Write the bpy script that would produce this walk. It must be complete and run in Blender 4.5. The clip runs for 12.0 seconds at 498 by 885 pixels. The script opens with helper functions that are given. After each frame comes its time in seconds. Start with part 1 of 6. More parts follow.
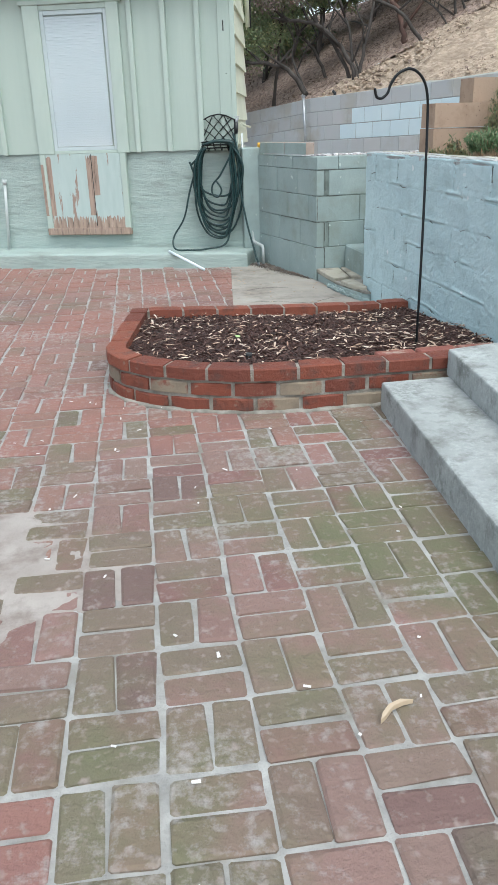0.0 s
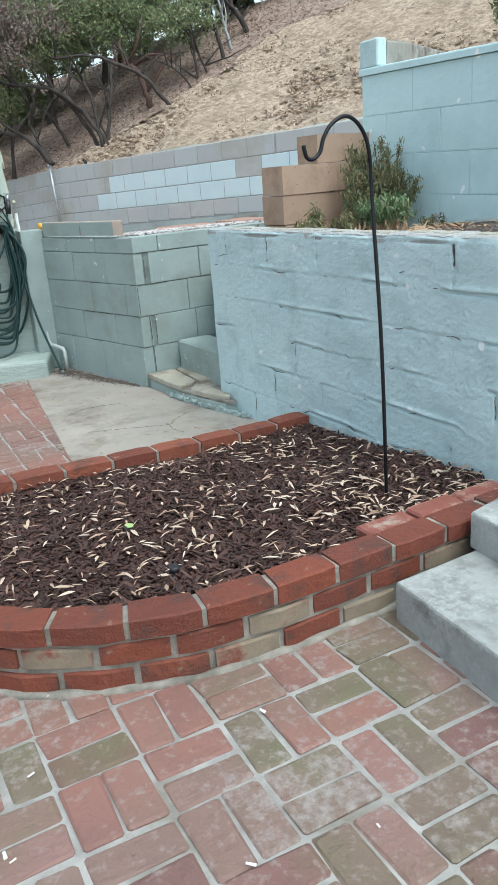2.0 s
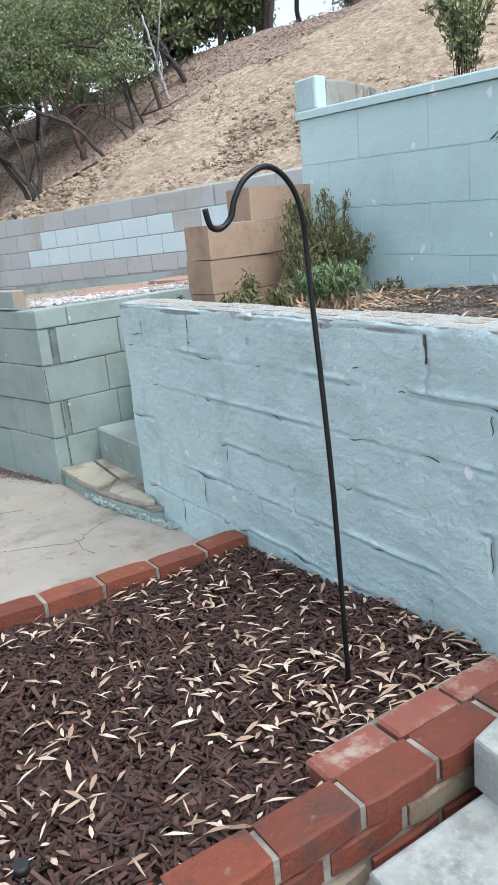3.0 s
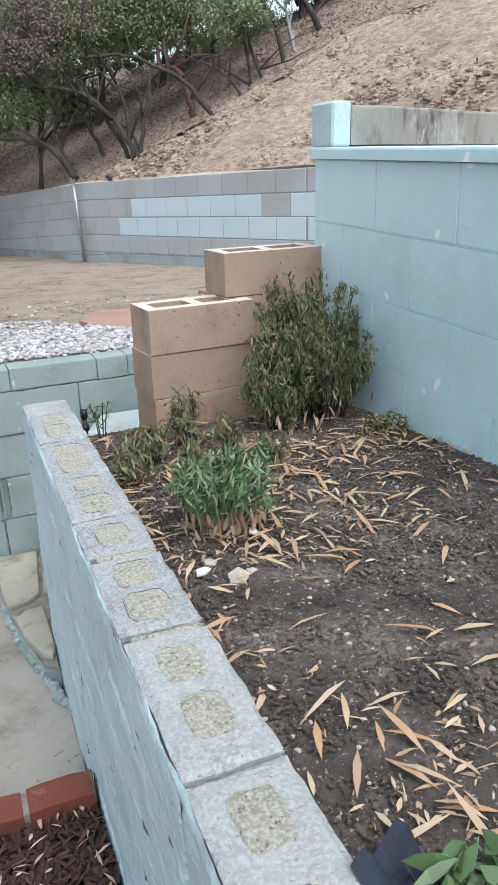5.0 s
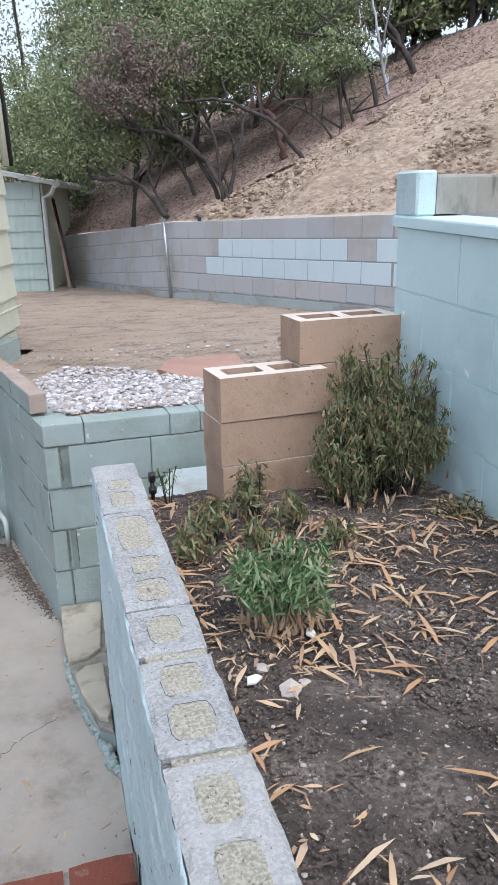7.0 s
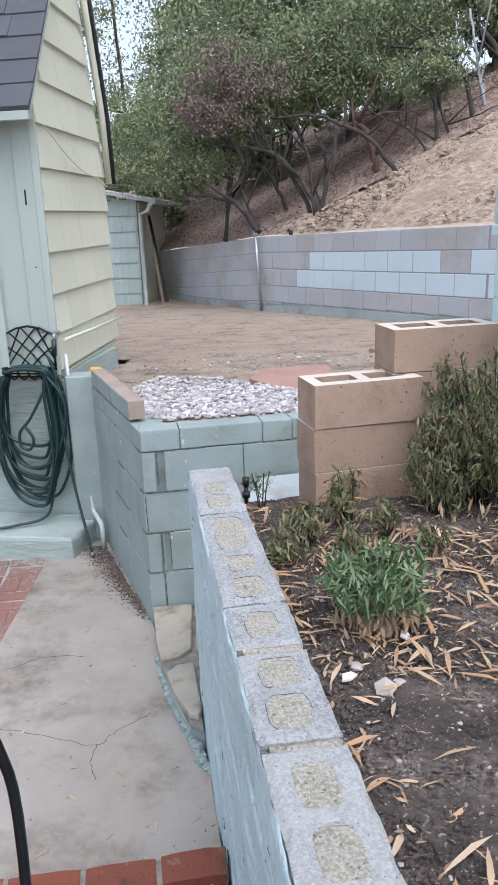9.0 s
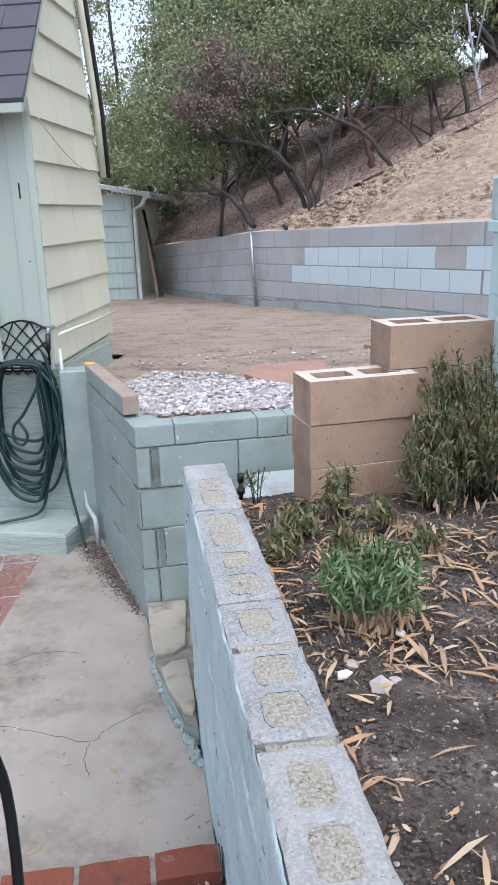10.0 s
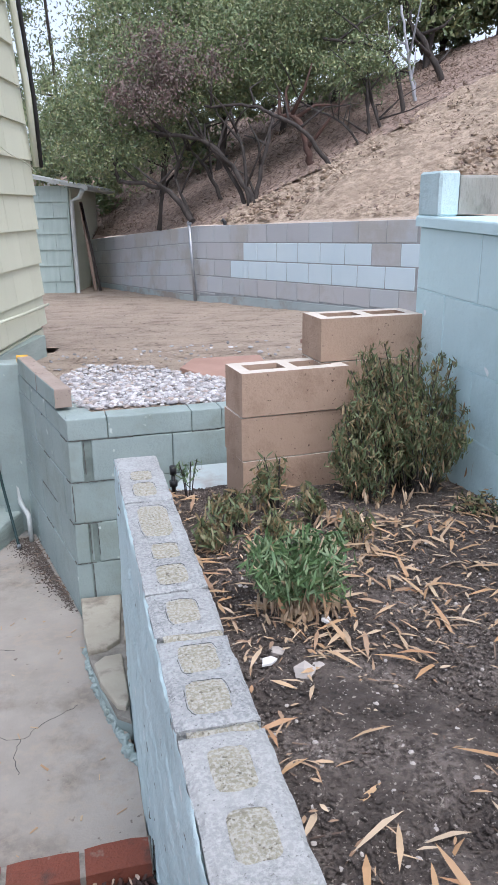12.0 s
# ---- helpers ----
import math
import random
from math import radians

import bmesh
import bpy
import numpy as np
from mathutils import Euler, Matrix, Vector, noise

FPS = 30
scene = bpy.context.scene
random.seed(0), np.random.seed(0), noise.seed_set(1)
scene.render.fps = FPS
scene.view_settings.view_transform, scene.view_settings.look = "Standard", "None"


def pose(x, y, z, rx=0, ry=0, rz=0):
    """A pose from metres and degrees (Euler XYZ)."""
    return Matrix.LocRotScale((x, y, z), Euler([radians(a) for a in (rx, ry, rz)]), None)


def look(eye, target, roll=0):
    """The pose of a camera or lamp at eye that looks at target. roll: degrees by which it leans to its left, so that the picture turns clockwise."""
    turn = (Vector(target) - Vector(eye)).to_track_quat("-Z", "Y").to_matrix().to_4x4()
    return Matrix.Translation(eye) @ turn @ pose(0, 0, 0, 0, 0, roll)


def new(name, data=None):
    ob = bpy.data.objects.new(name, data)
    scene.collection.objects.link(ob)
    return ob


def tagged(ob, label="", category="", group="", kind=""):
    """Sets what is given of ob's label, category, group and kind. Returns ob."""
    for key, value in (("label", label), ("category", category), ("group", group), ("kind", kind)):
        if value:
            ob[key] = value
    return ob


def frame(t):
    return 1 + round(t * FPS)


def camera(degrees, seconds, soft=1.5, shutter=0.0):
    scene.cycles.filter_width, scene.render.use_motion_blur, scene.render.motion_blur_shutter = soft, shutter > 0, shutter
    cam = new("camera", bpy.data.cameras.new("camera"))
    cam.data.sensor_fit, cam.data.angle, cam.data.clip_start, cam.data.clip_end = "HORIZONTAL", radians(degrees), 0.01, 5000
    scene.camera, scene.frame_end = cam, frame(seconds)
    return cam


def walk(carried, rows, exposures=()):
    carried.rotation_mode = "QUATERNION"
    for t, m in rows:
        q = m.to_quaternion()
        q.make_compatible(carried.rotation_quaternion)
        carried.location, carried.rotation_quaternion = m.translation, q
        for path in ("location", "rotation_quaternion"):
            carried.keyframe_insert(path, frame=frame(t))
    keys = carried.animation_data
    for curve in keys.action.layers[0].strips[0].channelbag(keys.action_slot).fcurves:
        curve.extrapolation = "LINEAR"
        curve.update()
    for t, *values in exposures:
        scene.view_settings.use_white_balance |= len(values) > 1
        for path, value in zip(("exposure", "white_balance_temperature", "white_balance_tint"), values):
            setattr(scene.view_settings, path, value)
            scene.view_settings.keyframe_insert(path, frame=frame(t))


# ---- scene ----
cam = camera(36.4, 12.0)
PATH = [
    (0, (-0.8, 0.597, 1.175), (-0.486, 2.416, 0.405), -1.7),
    (0.5, (-0.923, 0.93, 1.185), (-0.533, 2.731, 0.407), -3.8),
    (1, (-0.972, 1.35, 1.226), (-0.3, 3.073, 0.465), -2.2),
    (1.5, (-1.033, 1.769, 1.233), (-0.221, 3.473, 0.573), -5.2),
    (2, (-0.938, 2.136, 1.236), (-0.022, 3.788, 0.578), -4.4),
    (2.5, (-0.735, 2.435, 1.256), (0.212, 4.076, 0.615), -2.9),
    (3, (-0.4, 2.744, 1.283), (0.63, 4.366, 0.725), -5.4),
    (3.2, (-0.186, 2.861, 1.285), (0.908, 4.44, 0.727), -3.0),
    (4.8, (0.735, 3.323, 1.64), (1.473, 5.035, 0.917), -3.0),
    (5, (0.813, 3.347, 1.727), (1.496, 5.097, 1.04), -1.7),
    (5.5, (0.849, 3.393, 1.798), (1.495, 5.139, 1.067), -2.0),
    (6, (0.873, 3.449, 1.799), (1.483, 5.199, 1.045), -1.2),
    (6.5, (0.893, 3.438, 1.824), (1.485, 5.217, 1.128), -1.2),
    (7, (0.881, 3.429, 1.842), (1.377, 5.268, 1.231), -1.0),
    (7.5, (0.839, 3.397, 1.838), (1.18, 5.284, 1.269), -1.3),
    (7.7, (0.834, 3.384, 1.848), (1.138, 5.278, 1.282), -1.6),
    (9.5, (0.843, 3.386, 1.828), (1.122, 5.281, 1.252), -1.9),
    (10, (0.84, 3.396, 1.831), (1.134, 5.286, 1.248), -1.6),
    (10.5, (0.846, 3.398, 1.826), (1.157, 5.284, 1.239), -1.1),
    (11, (0.844, 3.408, 1.823), (1.184, 5.289, 1.232), -0.7),
    (11.5, (0.848, 3.407, 1.823), (1.231, 5.278, 1.23), -0.3),
    (12, (0.874, 3.384, 1.816), (1.316, 5.242, 1.221), -0.5),
]
walk(cam, [(t, look(eye, target, roll)) for t, eye, target, roll in PATH], [(0.0, 0.06, 6100, 3), (2.0, 0.10, 6050, 0), (2.5, 0.14, 5900, -4), (3.0, 0.21, 6100, 5), (5.0, 0.06, 6050, 6), (6.5, 0.03, 6050, 10), (7.5, 0.0, 5950, 13), (12.0, 0.0, 5950, 14)])

# ---- world, sun ----
world = bpy.data.worlds.new("sky")
scene.world = world
world.use_nodes = True
wn = world.node_tree
sky = wn.nodes.new("ShaderNodeTexSky")
sky.sky_type, sky.sun_disc = "NISHITA", False
sky.sun_elevation, sky.sun_rotation = radians(62), radians(165)
sky.air_density, sky.dust_density, sky.ozone_density = 1.0, 4.0, 1.0
soft_sky = wn.nodes.new("ShaderNodeHueSaturation")
soft_sky.inputs["Saturation"].default_value = 0.45
wn.links.new(sky.outputs[0], soft_sky.inputs["Color"])
wn.links.new(soft_sky.outputs[0], wn.nodes["Background"].inputs[0])
wn.nodes["Background"].inputs[1].default_value = 0.30
sun_data = bpy.data.lights.new("sun", "SUN")
sun_data.energy, sun_data.angle, sun_data.color = 0.5, radians(40), (1.0, 0.985, 0.96)
sun = new("sun", sun_data)
sun.matrix_world = look((0, 0, 0), (0.08, 0.46, -0.88))
scene.view_settings.exposure = 0.02


# ---- materials ----
def ramp(nt, fac, cols, spread=(0.3, 0.7)):
    r = nt.nodes.new("ShaderNodeValToRGB")
    el = r.color_ramp.elements
    while len(el) < len(cols):
        el.new(0.5)
    for i, c in enumerate(cols):
        el[i].position = spread[0] + (spread[1] - spread[0]) * i / max(1, len(cols) - 1)
        el[i].color = (*c, 1)
    nt.links.new(fac, r.inputs[0])
    return r.outputs[0]


def noise_node(nt, vec, scale, detail=5, rough=0.6):
    n = nt.nodes.new("ShaderNodeTexNoise")
    n.inputs["Scale"].default_value, n.inputs["Detail"].default_value, n.inputs["Roughness"].default_value = scale, detail, rough
    nt.links.new(vec, n.inputs["Vector"])
    return n.outputs[0]


def mixed(nt, fac, a, b, mode="MIX"):
    m = nt.nodes.new("ShaderNodeMix")
    m.data_type, m.blend_type = "RGBA", mode
    for sock, v in ((m.inputs[0], fac), (m.inputs[6], a), (m.inputs[7], b)):
        if isinstance(v, (int, float)):
            sock.default_value = v
        elif isinstance(v, tuple):
            sock.default_value = (*v, 1)
        else:
            nt.links.new(v, sock)
    return m.outputs[2]


def surf(name, cols, scale=3.0, rough=0.8, bump=0.3, bump_scale=60.0, fine=None, stain=None, stain_scale=1.2, stain_edge=(0.5, 0.62), tint=None, by="object", metal=0.0, stretch=(1, 1, 1), specks=None, speck_scale=90.0, speck_edge=(0.62, 0.68), depth=0.004, smear=None, smear_scale=1.3, smear_edge=(0.55, 0.7)):
    """cols: a ramp over coarse noise; fine: a colour laid in fine grain; stain: a colour in patches; tint: colours picked per piece; specks: small flecks."""
    m = bpy.data.materials.new(name)
    m.use_nodes = True
    nt = m.node_tree
    bsdf = nt.nodes["Principled BSDF"]
    geo = nt.nodes.new("ShaderNodeNewGeometry")
    mp = nt.nodes.new("ShaderNodeMapping")
    mp.inputs["Scale"].default_value = stretch
    nt.links.new(geo.outputs["Position"], mp.inputs["Vector"])
    vec = mp.outputs[0]
    col = ramp(nt, noise_node(nt, vec, scale), cols)
    if tint:
        if by == "object":
            src = nt.nodes.new("ShaderNodeObjectInfo").outputs["Random"]
        else:
            src = geo.outputs["Random Per Island"]
        tr = ramp(nt, src, tint, (0.0, 1.0))
        col = mixed(nt, 0.75, col, tr)
    if stain:
        f = ramp(nt, noise_node(nt, vec, stain_scale, 6, 0.65), [(0, 0, 0), (1, 1, 1)], stain_edge)
        col = mixed(nt, f, col, stain)
    if fine:
        f = ramp(nt, noise_node(nt, vec, bump_scale * 1.3, 3), [(0, 0, 0), (1, 1, 1)], (0.42, 0.62))
        col = mixed(nt, f, col, fine)
    if specks:
        f = ramp(nt, noise_node(nt, vec, speck_scale, 2), [(0, 0, 0), (1, 1, 1)], speck_edge)
        col = mixed(nt, f, col, specks)
    if smear:
        big = noise_node(nt, vec, smear_scale, 4, 0.6)
        small = noise_node(nt, vec, smear_scale * 13, 4, 0.7)
        m2 = nt.nodes.new("ShaderNodeMix")
        m2.inputs[0].default_value = 0.5
        nt.links.new(big, m2.inputs[2])
        nt.links.new(small, m2.inputs[3])
        col = mixed(nt, ramp(nt, m2.outputs[0], [(0, 0, 0), (0.85, 0.85, 0.85)], smear_edge), col, smear)
    nt.links.new(col, bsdf.inputs["Base Color"])
    bsdf.inputs["Roughness"].default_value, bsdf.inputs["Metallic"].default_value = rough, metal
    if bump:
        b = nt.nodes.new("ShaderNodeBump")
        b.inputs["Strength"].default_value, b.inputs["Distance"].default_value = bump, depth
        nt.links.new(noise_node(nt, vec, bump_scale, 6, 0.65), b.inputs["Height"])
        nt.links.new(b.outputs[0], bsdf.inputs["Normal"])
    return m


PAVER = dict(tint=[(0.18, 0.085, 0.075), (0.20, 0.135, 0.11), (0.125, 0.11, 0.072), (0.24, 0.135, 0.118), (0.145, 0.122, 0.085), (0.165, 0.075, 0.068), (0.10, 0.072, 0.06)], stain=(0.130, 0.128, 0.070), stain_scale=0.7, stain_edge=(0.45, 0.58), specks=(0.30, 0.25, 0.225), speck_scale=30, speck_edge=(0.58, 0.80), smear=(0.33, 0.305, 0.285), smear_scale=2.1, smear_edge=(0.53, 0.65), depth=0.012)

M = dict(
    paver=surf("paver_brick", [(0.17, 0.115, 0.10), (0.25, 0.17, 0.15), (0.20, 0.14, 0.115)], 9, 0.7, 1.0, 38, **PAVER),
    joint=surf("sand_joint", [(0.24, 0.235, 0.22), (0.41, 0.405, 0.385)], 9, 0.95, 1.0, 60, stain=(0.20, 0.185, 0.15), stain_scale=3, stain_edge=(0.52, 0.7), depth=0.008),
    redbrick=surf("red_brick", [(0.110, 0.030, 0.017), (0.20, 0.054, 0.028), (0.145, 0.040, 0.022)], 12, 0.7, 1.0, 45, tint=[(0.19, 0.047, 0.024), (0.110, 0.029, 0.018), (0.235, 0.070, 0.038), (0.15, 0.038, 0.022)], stain=(0.065, 0.036, 0.029), stain_scale=11, stain_edge=(0.52, 0.70), specks=(0.24, 0.17, 0.13), speck_scale=24, speck_edge=(0.66, 0.78), depth=0.010),
    wornbrick=surf("worn_brick", [(0.19, 0.060, 0.043), (0.25, 0.09, 0.068)], 9, 0.8, 0.8, 60, stain=(0.34, 0.27, 0.22), stain_scale=9, stain_edge=(0.48, 0.62)),
    tanbrick=surf("mortared_brick", [(0.17, 0.135, 0.10), (0.26, 0.215, 0.155)], 14, 0.85, 0.9, 60, stain=(0.16, 0.05, 0.035), stain_scale=7, stain_edge=(0.50, 0.60)),
    mortar=surf("mortar", [(0.13, 0.12, 0.10), (0.36, 0.34, 0.30)], 12, 0.95, 1.0, 50, depth=0.008),
    concrete=surf("concrete_slab", [(0.257, 0.235, 0.206), (0.366, 0.339, 0.304)], 2.6, 0.75, 0.6, 70, stain=(0.15, 0.128, 0.105), stain_scale=2.2, stain_edge=(0.50, 0.68), specks=(0.14, 0.115, 0.10), speck_scale=24, speck_edge=(0.70, 0.73), smear=(0.33, 0.285, 0.235), smear_scale=1.6, smear_edge=(0.50, 0.62)),
    step=surf("step_concrete", [(0.28, 0.295, 0.285), (0.385, 0.405, 0.395)], 9, 0.8, 1.0, 60, stain=(0.16, 0.17, 0.155), stain_scale=7, stain_edge=(0.48, 0.68), smear=(0.45, 0.48, 0.47), smear_scale=3, smear_edge=(0.50, 0.64), depth=0.008),
    blue=surf("blue_painted_block", [(0.46, 0.60, 0.625), (0.54, 0.68, 0.70)], 3.5, 0.6, 0.9, 40, specks=(0.72, 0.78, 0.79), speck_scale=9, speck_edge=(0.70, 0.72), stain=(0.40, 0.525, 0.54), stain_scale=5, stain_edge=(0.52, 0.68), depth=0.009),
    blue2=surf("blue_painted_upper_wall", [(0.51, 0.685, 0.71), (0.57, 0.75, 0.775)], 1.6, 0.6, 0.7, 14, specks=(0.80, 0.86, 0.88), speck_scale=8, speck_edge=(0.70, 0.715), stain=(0.46, 0.625, 0.645), stain_scale=2.2, stain_edge=(0.5, 0.7), depth=0.012),
    green=surf("sage_painted_block", [(0.25, 0.315, 0.305), (0.315, 0.385, 0.372)], 3.0, 0.6, 0.8, 55, stain=(0.235, 0.285, 0.255), stain_scale=3.5, stain_edge=(0.5, 0.68), specks=(0.50, 0.57, 0.54), speck_scale=13, speck_edge=(0.70, 0.73), depth=0.005),
    lower=surf("sage_painted_stucco", [(0.29, 0.36, 0.335), (0.36, 0.43, 0.40)], 3.5, 0.65, 0.7, 9, stretch=(1, 1, 4.5), depth=0.020, stain=(0.24, 0.285, 0.26), stain_scale=2.5, stain_edge=(0.52, 0.7)),
    groove=surf("block_joint_paint", [(0.10, 0.125, 0.115), (0.25, 0.31, 0.285)], 6, 0.85, 0.8, 60),
    rawtop=surf("raw_block_top", [(0.27, 0.285, 0.285), (0.40, 0.415, 0.415)], 20, 0.9, 1.0, 120, fine=(0.47, 0.48, 0.48), stain=(0.19, 0.195, 0.19), stain_scale=9, stain_edge=(0.52, 0.72), specks=(0.12, 0.12, 0.115), speck_scale=150, speck_edge=(0.66, 0.70), smear=(0.50, 0.53, 0.53), smear_scale=7, smear_edge=(0.50, 0.60), depth=0.010),
    palecap=surf("pale_block_top", [(0.33, 0.34, 0.335), (0.42, 0.43, 0.422)], 14, 0.9, 1.0, 120, fine=(0.48, 0.49, 0.48), stain=(0.27, 0.275, 0.265), stain_scale=8, stain_edge=(0.55, 0.72), specks=(0.22, 0.22, 0.21), speck_scale=150, speck_edge=(0.67, 0.71), depth=0.008),
    grout=surf("cell_grout", [(0.30, 0.28, 0.205), (0.42, 0.40, 0.31)], 24, 0.95, 1.0, 120, fine=(0.54, 0.53, 0.47), specks=(0.20, 0.185, 0.14), speck_scale=100, speck_edge=(0.63, 0.68), depth=0.012),
    greyblock=surf("grey_block", [(0.43, 0.455, 0.475), (0.51, 0.53, 0.55)], 2, 0.85, 0.7, 70, tint=[(0.41, 0.43, 0.45), (0.49, 0.49, 0.495), (0.46, 0.50, 0.525), (0.44, 0.445, 0.455)], stain=(0.42, 0.415, 0.395), stain_scale=1.2, depth=0.008),
    paleblock=surf("pale_blue_block", [(0.55, 0.68, 0.745), (0.62, 0.735, 0.785)], 2, 0.8, 0.5, 70),
    greyjoint=surf("grey_joint", [(0.28, 0.295, 0.30), (0.36, 0.38, 0.385)], 10, 0.9, 0.4, 80),
    footing=surf("wall_footing", [(0.34, 0.41, 0.42), (0.42, 0.48, 0.48)], 2, 0.85, 0.5, 60, stain=(0.30, 0.27, 0.24), stain_scale=1.5),
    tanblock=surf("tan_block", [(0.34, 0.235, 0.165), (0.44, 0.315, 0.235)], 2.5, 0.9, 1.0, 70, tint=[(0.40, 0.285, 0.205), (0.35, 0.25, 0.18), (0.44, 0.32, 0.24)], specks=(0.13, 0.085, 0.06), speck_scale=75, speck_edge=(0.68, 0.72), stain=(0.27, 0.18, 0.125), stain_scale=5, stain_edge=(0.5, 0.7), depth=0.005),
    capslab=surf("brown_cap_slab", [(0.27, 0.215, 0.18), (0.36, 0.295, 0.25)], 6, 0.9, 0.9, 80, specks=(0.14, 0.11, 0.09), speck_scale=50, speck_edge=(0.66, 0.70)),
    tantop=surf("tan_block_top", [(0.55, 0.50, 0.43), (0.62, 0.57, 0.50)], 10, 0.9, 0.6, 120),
    moss=surf("weathered_concrete", [(0.24, 0.24, 0.21), (0.44, 0.445, 0.43)], 3.0, 0.9, 0.9, 40, stain=(0.09, 0.09, 0.085), stain_scale=9, stain_edge=(0.50, 0.66), smear=(0.52, 0.53, 0.51), smear_scale=3, smear_edge=(0.54, 0.62), stretch=(1, 1, 0.5), depth=0.01),
    soil=surf("dark_soil", [(0.052, 0.042, 0.036), (0.17, 0.138, 0.118), (0.32, 0.27, 0.235)], 7, 0.95, 1.0, 55, fine=(0.11, 0.088, 0.075), specks=(0.42, 0.37, 0.32), speck_scale=110, speck_edge=(0.62, 0.67), depth=0.04),
    mulch=surf("mulch_base", [(0.02, 0.011, 0.009), (0.05, 0.025, 0.019)], 25, 0.9, 1.0, 60, depth=0.02),
    dirt=surf("yard_dirt", [(0.36, 0.285, 0.215), (0.50, 0.41, 0.325), (0.41, 0.33, 0.255)], 1.6, 0.95, 1.0, 26, stain=(0.21, 0.155, 0.115), stain_scale=3.2, stain_edge=(0.50, 0.64), fine=(0.44, 0.355, 0.28), specks=(0.11, 0.08, 0.06), speck_scale=34, speck_edge=(0.64, 0.68), stretch=(0.8, 1.3, 1), depth=0.06),
    hill=surf("hillside_dirt", [(0.42, 0.325, 0.24), (0.62, 0.50, 0.385), (0.49, 0.385, 0.29)], 1.6, 0.95, 1.0, 9, stain=(0.25, 0.18, 0.13), stain_scale=4.5, stain_edge=(0.54, 0.64), fine=(0.40, 0.31, 0.23), stretch=(1, 1, 2), depth=0.12),
    humus=surf("hill_leaf_litter", [(0.299, 0.218, 0.178), (0.437, 0.333, 0.276)], 2, 0.95, 1.0, 12, fine=(0.18, 0.13, 0.105), specks=(0.48, 0.40, 0.34), speck_scale=20, speck_edge=(0.63, 0.68), depth=0.05),
    siding=surf("sage_board_siding", [(0.35, 0.42, 0.375), (0.39, 0.46, 0.41)], 1.2, 0.55, 0.25, 12, stretch=(5, 5, 0.5), depth=0.004),
    trim=surf("sage_trim", [(0.36, 0.43, 0.385), (0.41, 0.48, 0.43)], 3, 0.55, 0.2, 20, stretch=(3, 3, 0.6)),
    cream=surf("cream_shingle_siding", [(0.54, 0.56, 0.44), (0.61, 0.63, 0.50)], 2, 0.6, 0.5, 20, stretch=(5, 5, 0.5), stain=(0.44, 0.45, 0.34), stain_scale=3, stain_edge=(0.6, 0.8), tint=[(0.55, 0.57, 0.45), (0.61, 0.63, 0.50)]),
    shedblue=surf("grey_green_shingle_siding", [(0.33, 0.42, 0.395), (0.41, 0.50, 0.47)], 3, 0.6, 0.3, 20, stretch=(5, 5, 0.5)),
    oldwood=surf("bare_wood", [(0.22, 0.155, 0.12), (0.40, 0.30, 0.24)], 6, 0.8, 0.9, 30, stretch=(5, 5, 0.5), stain=(0.10, 0.08, 0.065), stain_scale=9, stain_edge=(0.55, 0.68)),
    peel=surf("peeling_paint_panel", [(0.36, 0.44, 0.42), (0.41, 0.49, 0.47)], 5, 0.7, 0.4, 30, stain=(0.28, 0.20, 0.16), stain_scale=4, stain_edge=(0.62, 0.64), stretch=(4, 4, 0.7)),
    roof=surf("asphalt_shingle", [(0.055, 0.06, 0.075), (0.09, 0.095, 0.11)], 10, 0.9, 0.9, 160, tint=[(0.055, 0.06, 0.075), (0.08, 0.085, 0.10)], fine=(0.12, 0.125, 0.14)),
    white=surf("white_vinyl", [(0.66, 0.75, 0.80), (0.72, 0.80, 0.84)], 3, 0.4, 0.0),
    vinyl=surf("grey_white_vinyl", [(0.40, 0.46, 0.47), (0.46, 0.52, 0.53)], 3, 0.4, 0.0),
    pvc=surf("grey_pvc", [(0.40, 0.44, 0.43), (0.50, 0.53, 0.52)], 6, 0.5, 0.1, 60),
    iron=surf("black_iron", [(0.010, 0.011, 0.013), (0.018, 0.019, 0.021)], 20, 0.35, 0.2, 90, metal=0.6),
    hose=surf("dark_green_hose", [(0.006, 0.026, 0.027), (0.011, 0.040, 0.040)], 10, 0.35, 0.1, 90),
    galv=surf("galvanised_steel", [(0.30, 0.32, 0.34), (0.40, 0.42, 0.44)], 10, 0.45, 0.1, 60, metal=0.7),
    stone=surf("flagstone", [(0.31, 0.285, 0.225), (0.40, 0.375, 0.31)], 5, 0.85, 0.8, 35, stain=(0.20, 0.175, 0.14), stain_scale=7, stain_edge=(0.50, 0.65)),
    redstone=surf("red_paver", [(0.30, 0.185, 0.145), (0.38, 0.24, 0.19)], 4, 0.9, 0.4, 70),
    pebble=surf("white_gravel", [(0.35, 0.35, 0.36), (0.5, 0.5, 0.5)], 20, 0.8, 0.3, 60, by="island", tint=[(0.60, 0.60, 0.61), (0.26, 0.25, 0.25), (0.70, 0.70, 0.71), (0.36, 0.28, 0.22), (0.13, 0.13, 0.14), (0.50, 0.49, 0.50), (0.19, 0.16, 0.14)]),
    chip=surf("bark_chip", [(0.035, 0.014, 0.010), (0.06, 0.026, 0.018)], 30, 0.7, 0.6, 90, by="island", tint=[(0.024, 0.012, 0.010), (0.055, 0.023, 0.017), (0.014, 0.008, 0.007), (0.095, 0.045, 0.034), (0.042, 0.019, 0.015)]),
